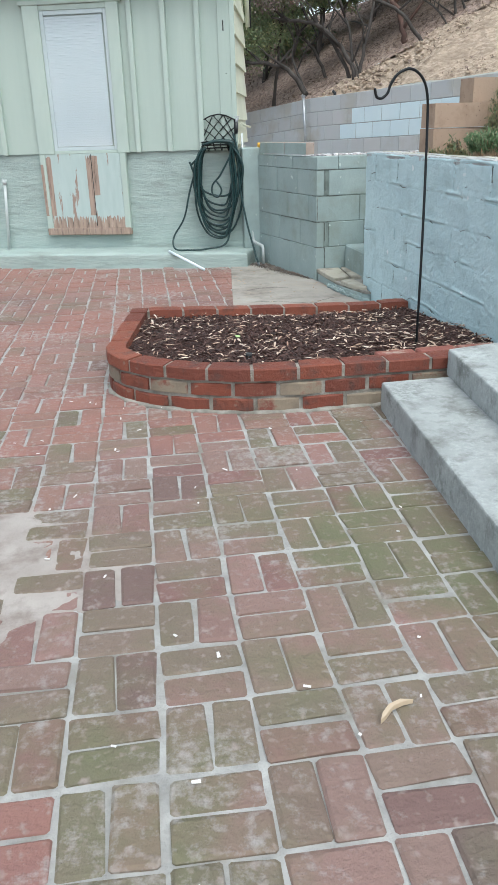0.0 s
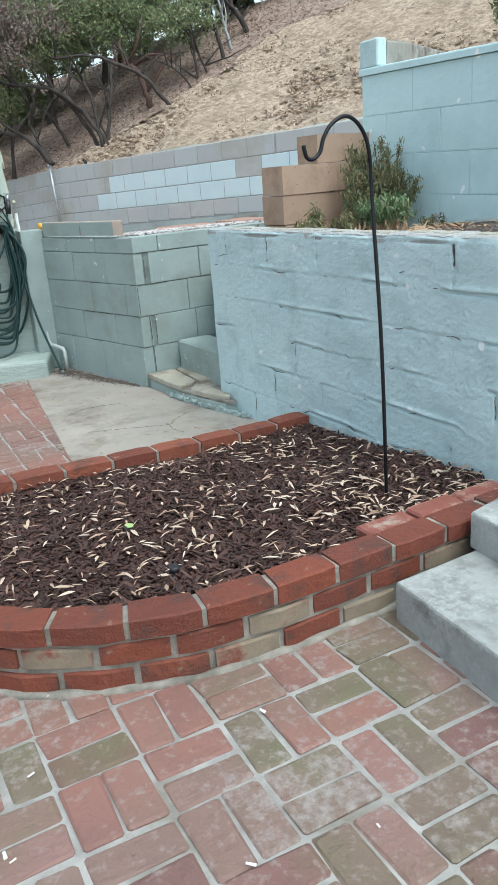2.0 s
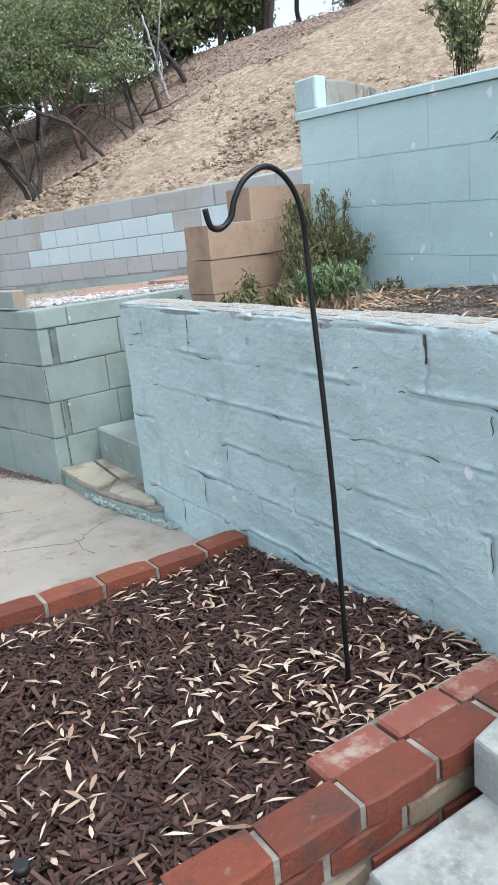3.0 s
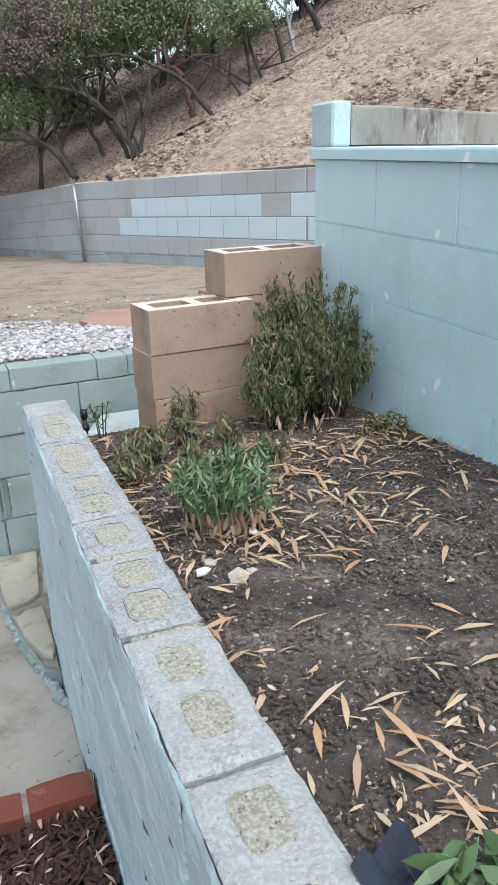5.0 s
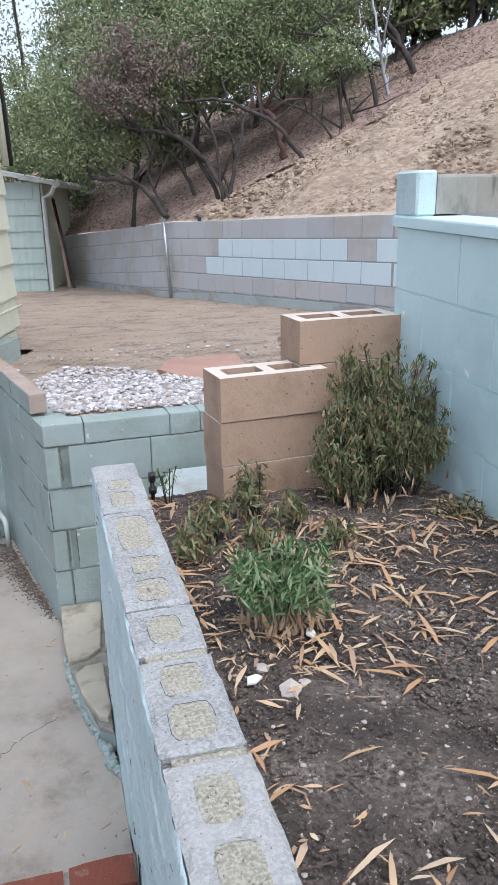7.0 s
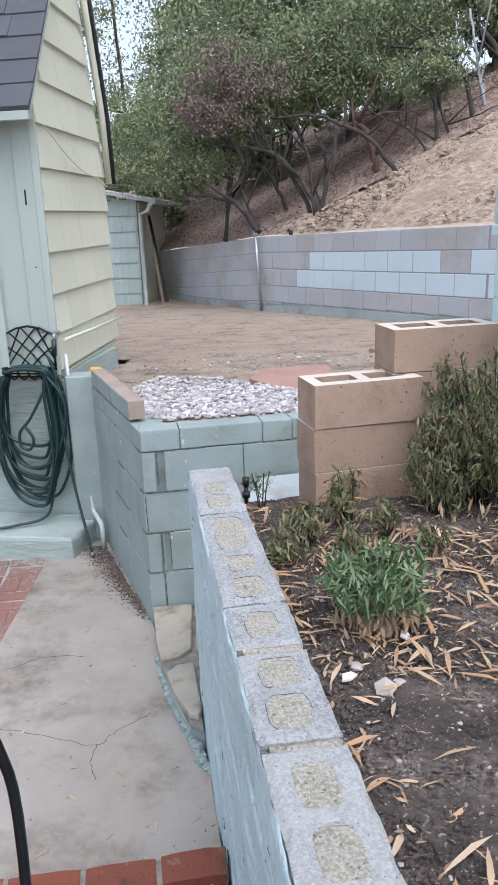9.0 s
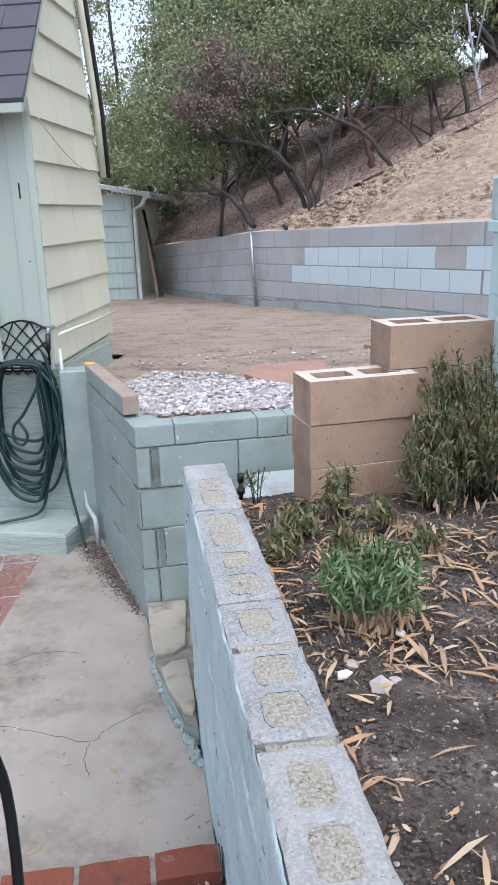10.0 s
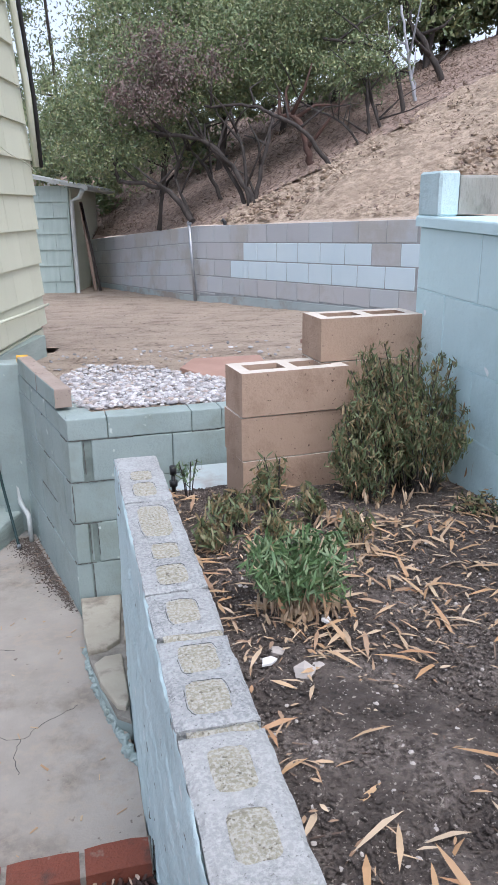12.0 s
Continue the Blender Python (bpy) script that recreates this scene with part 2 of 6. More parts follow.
    straw=surf("dry_leaf", [(0.361, 0.267, 0.172), (0.447, 0.344, 0.232)], 20, 0.7, 0.3, 60, by="island", tint=[(0.310, 0.159, 0.073), (0.430, 0.292, 0.172), (0.516, 0.413, 0.292), (0.206, 0.112, 0.065), (0.430, 0.310, 0.198), (0.344, 0.181, 0.077)]),
    leafpiece=surf("dry_willow_leaf", [(0.361, 0.267, 0.172), (0.447, 0.344, 0.232)], 20, 0.7, 0.4, 60, tint=[(0.361, 0.172, 0.073), (0.464, 0.318, 0.181), (0.568, 0.447, 0.310), (0.241, 0.125, 0.069), (0.490, 0.361, 0.232), (0.404, 0.215, 0.086), (0.447, 0.301, 0.163)]),
    darkchip=surf("pale_wood_chip", [(0.30, 0.20, 0.13), (0.44, 0.33, 0.24)], 20, 0.8, 0.4, 60, by="island", tint=[(0.16, 0.085, 0.06), (0.44, 0.32, 0.23), (0.62, 0.54, 0.45), (0.27, 0.165, 0.115), (0.50, 0.40, 0.31)]),
    cement=surf("smeared_cement", [(0.27, 0.235, 0.21), (0.36, 0.325, 0.295)], 6, 0.9, 0.8, 60, stain=(0.20, 0.165, 0.145), stain_scale=7, stain_edge=(0.5, 0.68)),
    navy=surf("navy_cloth", [(0.012, 0.018, 0.035), (0.022, 0.03, 0.05)], 20, 0.8, 0.3, 120),
    yellowleaf=surf("yellow_green_leaf", [(0.12, 0.16, 0.07), (0.20, 0.23, 0.10)], 20, 0.5, 0.0, by="island", tint=[(0.08, 0.13, 0.07), (0.19, 0.22, 0.09), (0.11, 0.15, 0.10), (0.30, 0.28, 0.10), (0.07, 0.11, 0.06)]),
    leafgreen=surf("shrub_leaf", [(0.08, 0.16, 0.05), (0.13, 0.23, 0.08)], 20, 0.5, 0.0, by="island", tint=[(0.028, 0.062, 0.025), (0.10, 0.165, 0.065), (0.05, 0.10, 0.042), (0.24, 0.31, 0.18), (0.12, 0.14, 0.06)]),
    leafdull=surf("dull_shrub_leaf", [(0.10, 0.12, 0.055), (0.16, 0.17, 0.08)], 20, 0.6, 0.0, by="island", tint=[(0.065, 0.095, 0.04), (0.12, 0.16, 0.065), (0.19, 0.15, 0.08), (0.26, 0.16, 0.08), (0.08, 0.125, 0.055), (0.15, 0.19, 0.09)]),
    oakleaf=surf("oak_leaf", [(0.100, 0.150, 0.075), (0.175, 0.225, 0.106)], 1.1, 0.45, 0.0, by="island", tint=[(0.075, 0.125, 0.065), (0.188, 0.250, 0.112), (0.112, 0.175, 0.088), (0.338, 0.350, 0.150), (0.100, 0.163, 0.090), (0.250, 0.213, 0.138), (0.138, 0.225, 0.088), (0.425, 0.400, 0.200)]),
    redleaf=surf("mauve_leaf", [(0.138, 0.103, 0.103), (0.207, 0.138, 0.127)], 6, 0.6, 0.0, by="island", tint=[(0.161, 0.115, 0.115), (0.230, 0.149, 0.138), (0.103, 0.115, 0.069), (0.196, 0.161, 0.149)]),
    bark=surf("dark_bark", [(0.030, 0.025, 0.023), (0.070, 0.060, 0.054)], 8, 0.9, 0.9, 25, stretch=(2, 2, 0.6), depth=0.02),
    redbark=surf("peeling_red_bark", [(0.075, 0.045, 0.038), (0.13, 0.075, 0.06)], 8, 0.9, 1.0, 30, depth=0.02),
    palebark=surf("pale_bark", [(0.26, 0.27, 0.30), (0.38, 0.39, 0.42)], 8, 0.8, 0.5, 25),
    twig=surf("dead_leaf_bits", [(0.12, 0.085, 0.07), (0.20, 0.14, 0.11)], 8, 0.9, 0.0, by="island", tint=[(0.07, 0.05, 0.04), (0.20, 0.14, 0.10), (0.33, 0.25, 0.19), (0.12, 0.08, 0.06)]),
    # dark colour that stands for the shade inside cracks and slits
    crevice=surf("shaded_crevice", [(0.06, 0.06, 0.055), (0.14, 0.14, 0.13)], 30, 0.95, 0.0),
    black=surf("black_plastic", [(0.012, 0.013, 0.015), (0.02, 0.021, 0.023)], 10, 0.4, 0.1, 60),
    yellow=surf("yellow_plastic", [(0.70, 0.38, 0.03), (0.75, 0.42, 0.05)], 10, 0.4, 0.0),
    bleached=surf("bleached_scrap", [(0.62, 0.60, 0.58), (0.72, 0.70, 0.68)], 10, 0.7, 0.2, 60),
    rock=surf("pale_rock", [(0.34, 0.31, 0.28), (0.46, 0.42, 0.38)], 12, 0.9, 0.6, 50),
    bluejoint=surf("blue_joint_paint", [(0.40, 0.54, 0.56), (0.50, 0.67, 0.69)], 6, 0.7, 0.8, 40),
    greenleaf=surf("fresh_leaf", [(0.30, 0.42, 0.16), (0.36, 0.48, 0.2)], 6, 0.5, 0.0),
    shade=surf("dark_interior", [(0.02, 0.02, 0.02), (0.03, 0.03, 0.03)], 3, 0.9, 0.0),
)
glass = bpy.data.materials.new("window_glass")
glass.use_nodes = True
gb = glass.node_tree.nodes["Principled BSDF"]
gb.inputs["Roughness"].default_value, gb.inputs["Transmission Weight"].default_value, gb.inputs["IOR"].default_value = 0.02, 1.0, 1.45
M["glass"] = glass


# ---- builders ----
def mesh_of(name, bm, material):
    me = bpy.data.meshes.new(name)
    bm.normal_update()
    bm.to_mesh(me)
    bm.free()
    me.materials.append(material)
    return me


def part(name, bm, material, parent, label="", at=None):
    me = bm if isinstance(bm, bpy.types.Mesh) else mesh_of(name, bm, material)
    ob = new(name, me)
    ob.parent = parent
    if at is not None:
        ob.matrix_local = at
    return tagged(ob, label=label)


def thing(name, label, category, at=None, group="", kind=""):
    ob = new(name)
    if at is not None:
        ob.matrix_world = at
    return tagged(ob, label, category, group, kind)


def solid(name, bm, material, label, category, at=None, group="", kind=""):
    ob = new(name, mesh_of(name, bm, material))
    if at is not None:
        ob.matrix_world = at
    return tagged(ob, label, category, group, kind)


def box(lo, hi, bevel=0.0, bm=None, wear=0.0, seed=0):
    bm = bm or bmesh.new()
    verts = [bm.verts.new((x, y, z)) for x in (lo[0], hi[0]) for y in (lo[1], hi[1]) for z in (lo[2], hi[2])]
    faces = [bm.faces.new([verts[i] for i in f]) for f in ((0, 1, 3, 2), (4, 6, 7, 5), (0, 4, 5, 1), (2, 3, 7, 6), (0, 2, 6, 4), (1, 5, 7, 3))]
    if bevel:
        edges = list({e for f in faces for e in f.edges})
        bmesh.ops.bevel(bm, geom=edges, offset=bevel, segments=1, affect="EDGES", profile=0.5)
    return bm


def prism(pts, z0, z1, bm=None, bevel=0.0):
    """A plate over the plan points pts; z0, z1 may be functions of (x, y)."""
    bm = bm or bmesh.new()
    f0 = z0 if callable(z0) else (lambda x, y: z0)
    f1 = z1 if callable(z1) else (lambda x, y: z1)
    lo = [bm.verts.new((x, y, f0(x, y))) for x, y in pts]
    hi = [bm.verts.new((x, y, f1(x, y))) for x, y in pts]
    n = len(pts)
    faces = [bm.faces.new(hi), bm.faces.new(lo[::-1])]
    for i in range(n):
        faces.append(bm.faces.new((lo[i], lo[(i + 1) % n], hi[(i + 1) % n], hi[i])))
    bmesh.ops.recalc_face_normals(bm, faces=faces)
    if bevel:
        bmesh.ops.bevel(bm, geom=[e for e in faces[0].edges], offset=bevel, segments=2, affect="EDGES", profile=0.5)
    return bm


def tube(pts, radii, sides=8, bm=None, caps=True):
    bm = bm or bmesh.new()
    pts = [Vector(p) for p in pts]
    if not isinstance(radii, (list, tuple)):
        radii = [radii] * len(pts)
    rings, side = [], None
    for i, p in enumerate(pts):
        d = (pts[min(i + 1, len(pts) - 1)] - pts[max(i - 1, 0)]).normalized()
        if side is None:
            side = d.cross(Vector((0, 0, 1)) if abs(d.z) < 0.9 else Vector((1, 0, 0))).normalized()
        side = (side - d * side.dot(d)).normalized()
        other = d.cross(side)
        rings.append([bm.verts.new(p + (side * math.cos(a) + other * math.sin(a)) * radii[i]) for a in (2 * math.pi * k / sides for k in range(sides))])
    for a, b in zip(rings, rings[1:]):
        for k in range(sides):
            bm.faces.new((a[k], a[(k + 1) % sides], b[(k + 1) % sides], b[k])).smooth = True
    if caps:
        bm.faces.new(rings[0][::-1])
        bm.faces.new(rings[-1])
    return bm


def spline(pts, steps=8):
    """A smooth line through pts."""
    pts = [Vector(p) for p in pts]
    out = []
    for i in range(len(pts) - 1):
        p0, p1, p2, p3 = pts[max(i - 1, 0)], pts[i], pts[i + 1], pts[min(i + 2, len(pts) - 1)]
        for k in range(steps):
            t = k / steps
            out.append(0.5 * (2 * p1 + (p2 - p0) * t + (2 * p0 - 5 * p1 + 4 * p2 - p3) * t * t + (3 * p1 - p0 - 3 * p2 + p3) * t ** 3))
    return out + [pts[-1]]


def hexa(bm, corners):
    v = [bm.verts.new(c) for c in corners]
    for f in ((3, 2, 1, 0), (4, 5, 6, 7), (0, 1, 5, 4), (1, 2, 6, 5), (2, 3, 7, 6), (3, 0, 4, 7)):
        bm.faces.new([v[i] for i in f])
    return bm


def quads(name, verts, faces, material, smooth=False):
    """A mesh from arrays: verts (n, 3), faces (m, 4) or (m, 3)."""
    me = bpy.data.meshes.new(name)
    k = faces.shape[1]
    me.vertices.add(len(verts))
    me.vertices.foreach_set("co", np.asarray(verts, dtype=np.float32).ravel())
    me.loops.add(faces.size)
    me.loops.foreach_set("vertex_index", faces.ravel().astype(np.int32))
    me.polygons.add(len(faces))
    me.polygons.foreach_set("loop_start", np.arange(0, faces.size, k, dtype=np.int32))
    me.polygons.foreach_set("loop_total", np.full(len(faces), k, dtype=np.int32))
    me.polygons.foreach_set("use_smooth", np.full(len(faces), smooth))
    me.update()
    me.validate()
    me.materials.append(material)
    return me


def grid_mesh(name, xs, ys, zfun, material):
    X, Y = np.meshgrid(xs, ys)
    Z = zfun(X, Y)
    v = np.stack([X, Y, Z], -1).reshape(-1, 3)
    nx, ny = len(xs), len(ys)
    i = (np.arange(ny - 1)[:, None] * nx + np.arange(nx - 1)[None, :]).ravel()
    return quads(name, v, np.stack([i, i + 1, i + nx + 1, i + nx], -1), material, True)


def bumps(X, Y, scale, seed=0, octaves=4):
    """Cheap value noise on arrays, about -1 to 1."""
    r = np.random.RandomState(seed)
    out, amp, tot = 0, 1.0, 0.0
    for o in range(octaves):
        tab = r.rand(64, 64)
        u, v = X / scale + 31.7 * o, Y / scale + 17.3 * o
        iu, iv = np.floor(u).astype(int), np.floor(v).astype(int)
        fu, fv = u - iu, v - iv
        fu, fv = fu * fu * (3 - 2 * fu), fv * fv * (3 - 2 * fv)
        a, b, c, d = tab[iu % 64, iv % 64], tab[(iu + 1) % 64, iv % 64], tab[iu % 64, (iv + 1) % 64], tab[(iu + 1) % 64, (iv + 1) % 64]
        out = out + amp * ((a * (1 - fu) + b * fu) * (1 - fv) + (c * (1 - fu) + d * fu) * fv - 0.5) * 2
        tot += amp
        amp *= 0.55
        scale = scale / 2.1
    return out / tot


def leaves(name, centres, length, width, material, rng, droop=0.0, flat=False, jitter=0.35):
    """Leaf blades, each a folded pair of quads with pointed ends, at the centres (n, 3)."""
    n = len(centres)
    if flat:
        a = rng.uniform(0, 2 * np.pi, n)
        d = np.stack([np.cos(a), np.sin(a), rng.normal(0, 0.12, n)], -1)
        up = np.stack([rng.normal(0, 0.2, n), rng.normal(0, 0.2, n), np.ones(n)], -1)
    else:
        d = rng.normal(0, 1, (n, 3))
        d[:, 2] -= droop
        up = rng.normal(0, 1, (n, 3))
    d /= np.linalg.norm(d, axis=1)[:, None]
    s = np.cross(d, up)
    s /= np.linalg.norm(s, axis=1)[:, None] + 1e-9
    nn = np.cross(s, d)
    L = (length * (1 + jitter * rng.uniform(-1, 1, n)))[:, None]
    W = (width * (1 + jitter * rng.uniform(-1, 1, n)))[:, None]
    c = np.asarray(centres)
    bend = nn * L
    rows = [(-0.5, 0.0, 0.0), (-0.18, 0.8, 0.05), (0.14, 1.0, 0.08), (0.5, 0.0, 0.02)]
    v = []
    for t, w, h in rows:
        mid = c + d * L * t + bend * h
        v += [mid] if w == 0 else [mid - s * W * w / 2, mid + s * W * w / 2]
    v = np.stack(v, 1).reshape(-1, 3)
    b = (np.arange(n) * 6)[:, None]
    f = np.concatenate([b + np.array([q]) for q in ((0, 2, 1), (1, 2, 4), (1, 4, 3), (3, 4, 5))], 0)
    return quads(name, v, f, material)


def pebbles(name, places, size, material, rng, flat=0.6):
    t = (1 + 5 ** 0.5) / 2
    base = np.array([(-1, t, 0), (1, t, 0), (-1, -t, 0), (1, -t, 0), (0, -1, t), (0, 1, t), (0, -1, -t), (0, 1, -t), (t, 0, -1), (t, 0, 1), (-t, 0, -1), (-t, 0, 1)]) / 1.9
    tri = np.array([(0, 11, 5), (0, 5, 1), (0, 1, 7), (0, 7, 10), (0, 10, 11), (1, 5, 9), (5, 11, 4), (11, 10, 2), (10, 7, 6), (7, 1, 8), (3, 9, 4), (3, 4, 2), (3, 2, 6), (3, 6, 8), (3, 8, 9), (4, 9, 5), (2, 4, 11), (6, 2, 10), (8, 6, 7), (9, 8, 1)])
    n = len(places)
    s = size * rng.uniform(0.5, 1.4, (n, 1, 1)) * rng.uniform(0.7, 1.3, (n, 1, 3)) * np.array([1, 1, flat])
    v = base[None] * s * rng.uniform(0.85, 1.15, (n, 12, 1))
    a = rng.uniform(0, 2 * np.pi, n)
    c, sn = np.cos(a)[:, None], np.sin(a)[:, None]
    v = np.stack([v[..., 0] * c - v[..., 1] * sn, v[..., 0] * sn + v[..., 1] * c, v[..., 2]], -1) + np.asarray(places)[:, None]
    f = (tri[None] + (np.arange(n) * 12)[:, None, None]).reshape(-1, 3)
    return quads(name, v.reshape(-1, 3), f, material, False)


def block_run(name, pts, material, joint, course, length, thick, side, label, category="wall", footing=0.0, proud=0.006, gap=0.010, face_mat=None, piece="block", pick=None, top_mat=None, rng=None):
    """A block wall along the plan line pts [(x, y, z_base, z_top), ...]; its body lies to the side (+1 right of the line) and its face blocks stand proud of the joints."""
    root = thing(name, label, category, kind="structure")
    bm = bmesh.new()
    for (x0, y0, b0, t0), (x1, y1, b1, t1) in zip(pts, pts[1:]):
        d = Vector((x1 - x0, y1 - y0, 0)).normalized()
        n = Vector((d.y, -d.x, 0)) * side
        a, b = Vector((x0, y0, 0)) + n * proud, Vector((x1, y1, 0)) + n * proud
        c, e = b + n * (thick - proud), a + n * (thick - proud)
        q = [a + Vector((0, 0, b0)), b + Vector((0, 0, b1)), c + Vector((0, 0, b1)), e + Vector((0, 0, b0)), a + Vector((0, 0, t0 - 0.002)), b + Vector((0, 0, t1 - 0.002)), c + Vector((0, 0, t1 - 0.002)), e + Vector((0, 0, t0 - 0.002))]
        hexa(bm, q)
    bmesh.ops.recalc_face_normals(bm, faces=bm.faces)
    part("core", bm, joint, root)
    # pieces
    run = 0.0
    for k, ((x0, y0, b0, t0), (x1, y1, b1, t1)) in enumerate(zip(pts, pts[1:])):
        span = math.hypot(x1 - x0, y1 - y0)
        d = Vector((x1 - x0, y1 - y0, 0)).normalized()
        n = Vector((d.y, -d.x, 0)) * side
        rows = int((max(t0 - b0, t1 - b1) - footing) / course + 0.999)
        for r in range(rows):
            u = -run + (math.floor(run / length) * length) - (length / 2 if r % 2 else 0)
            col = int(math.floor(run / length))
            while u < span - 0.02:
                ua, ub = max(u + gap / 2, 0.0), min(u + length - gap / 2, span)
                if ub - ua > 0.03:
                    def z_at(w, off):
                        f = w / span
                        return (t0 + (t1 - t0) * f) - off
                    base = (b0 + (b1 - b0) * (ua / span)) + footing
                    za, zb = z_at(ua, r * course), z_at(ub, r * course)
                    la, lb = max(z_at(ua, (r + 1) * course) + gap, base), max(z_at(ub, (r + 1) * course) + gap, base)
                    if za - la > 0.02:
                        p = Vector((x0, y0, 0)) + d * ua
                        q = Vector((x0, y0, 0)) + d * ub
                        deep = n * (thick if r == 0 else proud * 2)
                        jit = n * (rng.uniform(-0.0025, 0.0025) if rng else 0.0)
                        bb = bmesh.new()
                        Z = Vector((0, 0, 1))
                        hexa(bb, [p + jit + Z * la, q + jit + Z * lb, q + deep + Z * lb, p + deep + Z * la, p + jit + Z * za, q + jit + Z * zb, q + deep + Z * zb, p + deep + Z * za])
                        bmesh.ops.recalc_face_normals(bb, faces=bb.faces)
                        edges = [e for e in bb.edges]
                        bmesh.ops.bevel(bb, geom=edges, offset=0.004, segments=1, affect="EDGES", profile=0.5)
                        mat = material if pick is None else (pick(r, (run + ua) / length) or material)
                        part(piece, bb, mat, root)
                u += length
                col += 1
        if footing:
            bb = bmesh.new()
            p, q = Vector((x0, y0, 0)), Vector((x1, y1, 0))
            Z = Vector((0, 0, 1))
            hexa(bb, [p - n * 0.01 + Z * b0, q - n * 0.01 + Z * b1, q + n * 0.02 + Z * b1, p + n * 0.02 + Z * b0, p - n * 0.01 + Z * (b0 + footing - 0.012), q - n * 0.01 + Z * (b1 + footing - 0.012), q + n * 0.02 + Z * (b1 + footing - 0.012), p + n * 0.02 + Z * (b0 + footing - 0.012)])
            bmesh.ops.recalc_face_normals(bb, faces=bb.faces)
            part("footing", bb, face_mat or material, root)
        run += span
    return root


# ---- ground ----
WALL_P, WALL_D = Vector((3.06, 12.79)), Vector((-0.33, 0.944))
WALL_N = Vector((0.944, 0.33))


def yard_z(X, Y):
    return 0.93 - 0.052 * np.clip(Y - 6.9, 0, 7.5) - 0.02 * np.clip(Y - 14.4, 0, 12)


def wall_top(s):
    return np.where(s < 1.2, 1.605 - 0.03 * s, 1.57 - 0.075 * np.clip(s - 1.2, 0, 6))


def rise(n):
    return 0.60 * np.clip(n, 0, 2.6) + 0.47 * np.clip(n - 2.6, 0, 2.6) + 0.12 * np.clip(n - 5.2, 0, 60)


def hill_z(X, Y):
    s = (X - WALL_P.x) * WALL_D.x + (Y - WALL_P.y) * WALL_D.y
    n = (X - WALL_P.x) * WALL_N.x + (Y - WALL_P.y) * WALL_N.y
    return wall_top(s) - 0.06 + rise(n)


# the far ground
xs = np.array([-200, -60, -20, -6, 0, 6, 20, 60, 200.0])
ys = np.array([-100, -30, -8, 0, 4, 9, 20, 40, 100, 300.0])
tagged(new("ground", grid_mesh("ground", xs, ys, lambda X, Y: -0.12 + 0 * X, M["dirt"])), "bare brown earth under and beyond the yards", "ground", kind="structure")
# the dirt yard behind the low wall
def yard_left(y):
    return np.where(y < 7.78, 0.685 + 0.2315 * (7.70 - y), np.where(y < 9.2, 0.46 + 0.25 * (y - 7.78), np.maximum(0.86 - (y - 9.2) * 6, -9)))


ys = np.concatenate([np.linspace(6.76, 12, 150), np.linspace(12.1, 30, 120)])
us = np.linspace(0, 1, 130)
U, Y = np.meshgrid(us, ys)
XL = yard_left(Y)
X = XL + (4.6 - XL) * U
Z = yard_z(X, Y) + 0.02 * bumps(X, Y, 0.35, 3) + 0.006 * bumps(X, Y * 3, 0.12, 8)
i = (np.arange(len(ys) - 1)[:, None] * len(us) + np.arange(len(us) - 1)[None, :]).ravel()
tagged(new("dirt_yard", quads("dirt_yard", np.stack([X, Y, Z], -1).reshape(-1, 3), np.stack([i, i + 1, i + len(us) + 1, i + len(us)], -1), M["dirt"], True)), "raked tan dirt yard, bare and slightly lumpy", "ground", kind="structure")


def hill_part(name, s0, s1, n0, n1, ds, material, label, seed, amp):
    side = -1 if s0 < s1 else 1
    ss, nn = np.arange(0, abs(s1 - s0), ds), np.concatenate([np.arange(n0, min(n1, 6.5), ds), np.arange(min(n1, 6.5), n1, ds * 4)])
    S, N = np.meshgrid(ss, nn)
    S = 1.2 - 0.85 * np.clip(N, 0, 5) + side * (S - 0.12)
    X, Y = WALL_P.x + WALL_D.x * S + WALL_N.x * N, WALL_P.y + WALL_D.y * S + WALL_N.y * N
    Z = hill_z(X, Y) + amp * (bumps(S * 0.6, N, 0.9, seed, 5) + 0.6 * np.abs(bumps(S, N * 1.6, 0.28, seed + 3, 3))) * np.clip(N * 2, 0.15, 1)
    a = len(ss)
    i = (np.arange(len(nn) - 1)[:, None] * a + np.arange(a - 1)[None, :]).ravel()
    me = quads(name, np.stack([X, Y, Z], -1).reshape(-1, 3), np.stack([i, i + a, i + a + 1, i + 1][::-side], -1), material, True)
    return tagged(new(name, me), label, "hillside", kind="structure")


hill_part("hillside", -18, 0, 0.12, 40, 0.09, M["hill"], "steep bare tan hillside of crumbly dirt above the block wall", 11, 0.17)
hill_part("hillside_wooded", 26, 0, 0.12, 40, 0.14, M["humus"], "steep brown hillside under the oaks, strewn with litter", 12, 0.08)

# patio bed under the bricks
solid("patio_bed", prism([(-7, -4), (0.9, -4), (0.9, 3.4), (0.9, 5.2), (0.98, 5.2), (0.98, 6.0), (0.8, 6.7), (0.55, 7.75), (-7, 10.2)], -0.08, -0.004), M["joint"], "pale sandy mortar bed of the brick patio", "patio", kind="structure")
solid("slab", prism([(-0.1, 4.95), (0.99, 4.86), (0.99, 5.62), (0.83, 6.62), (0.60, 7.62), (0.28, 7.56), (0.0, 5.7)], -0.06, 0.006, bevel=0.004), M["concrete"], "worn stained concrete slab with hairline cracks beside the bricks", "slab", kind="structure")

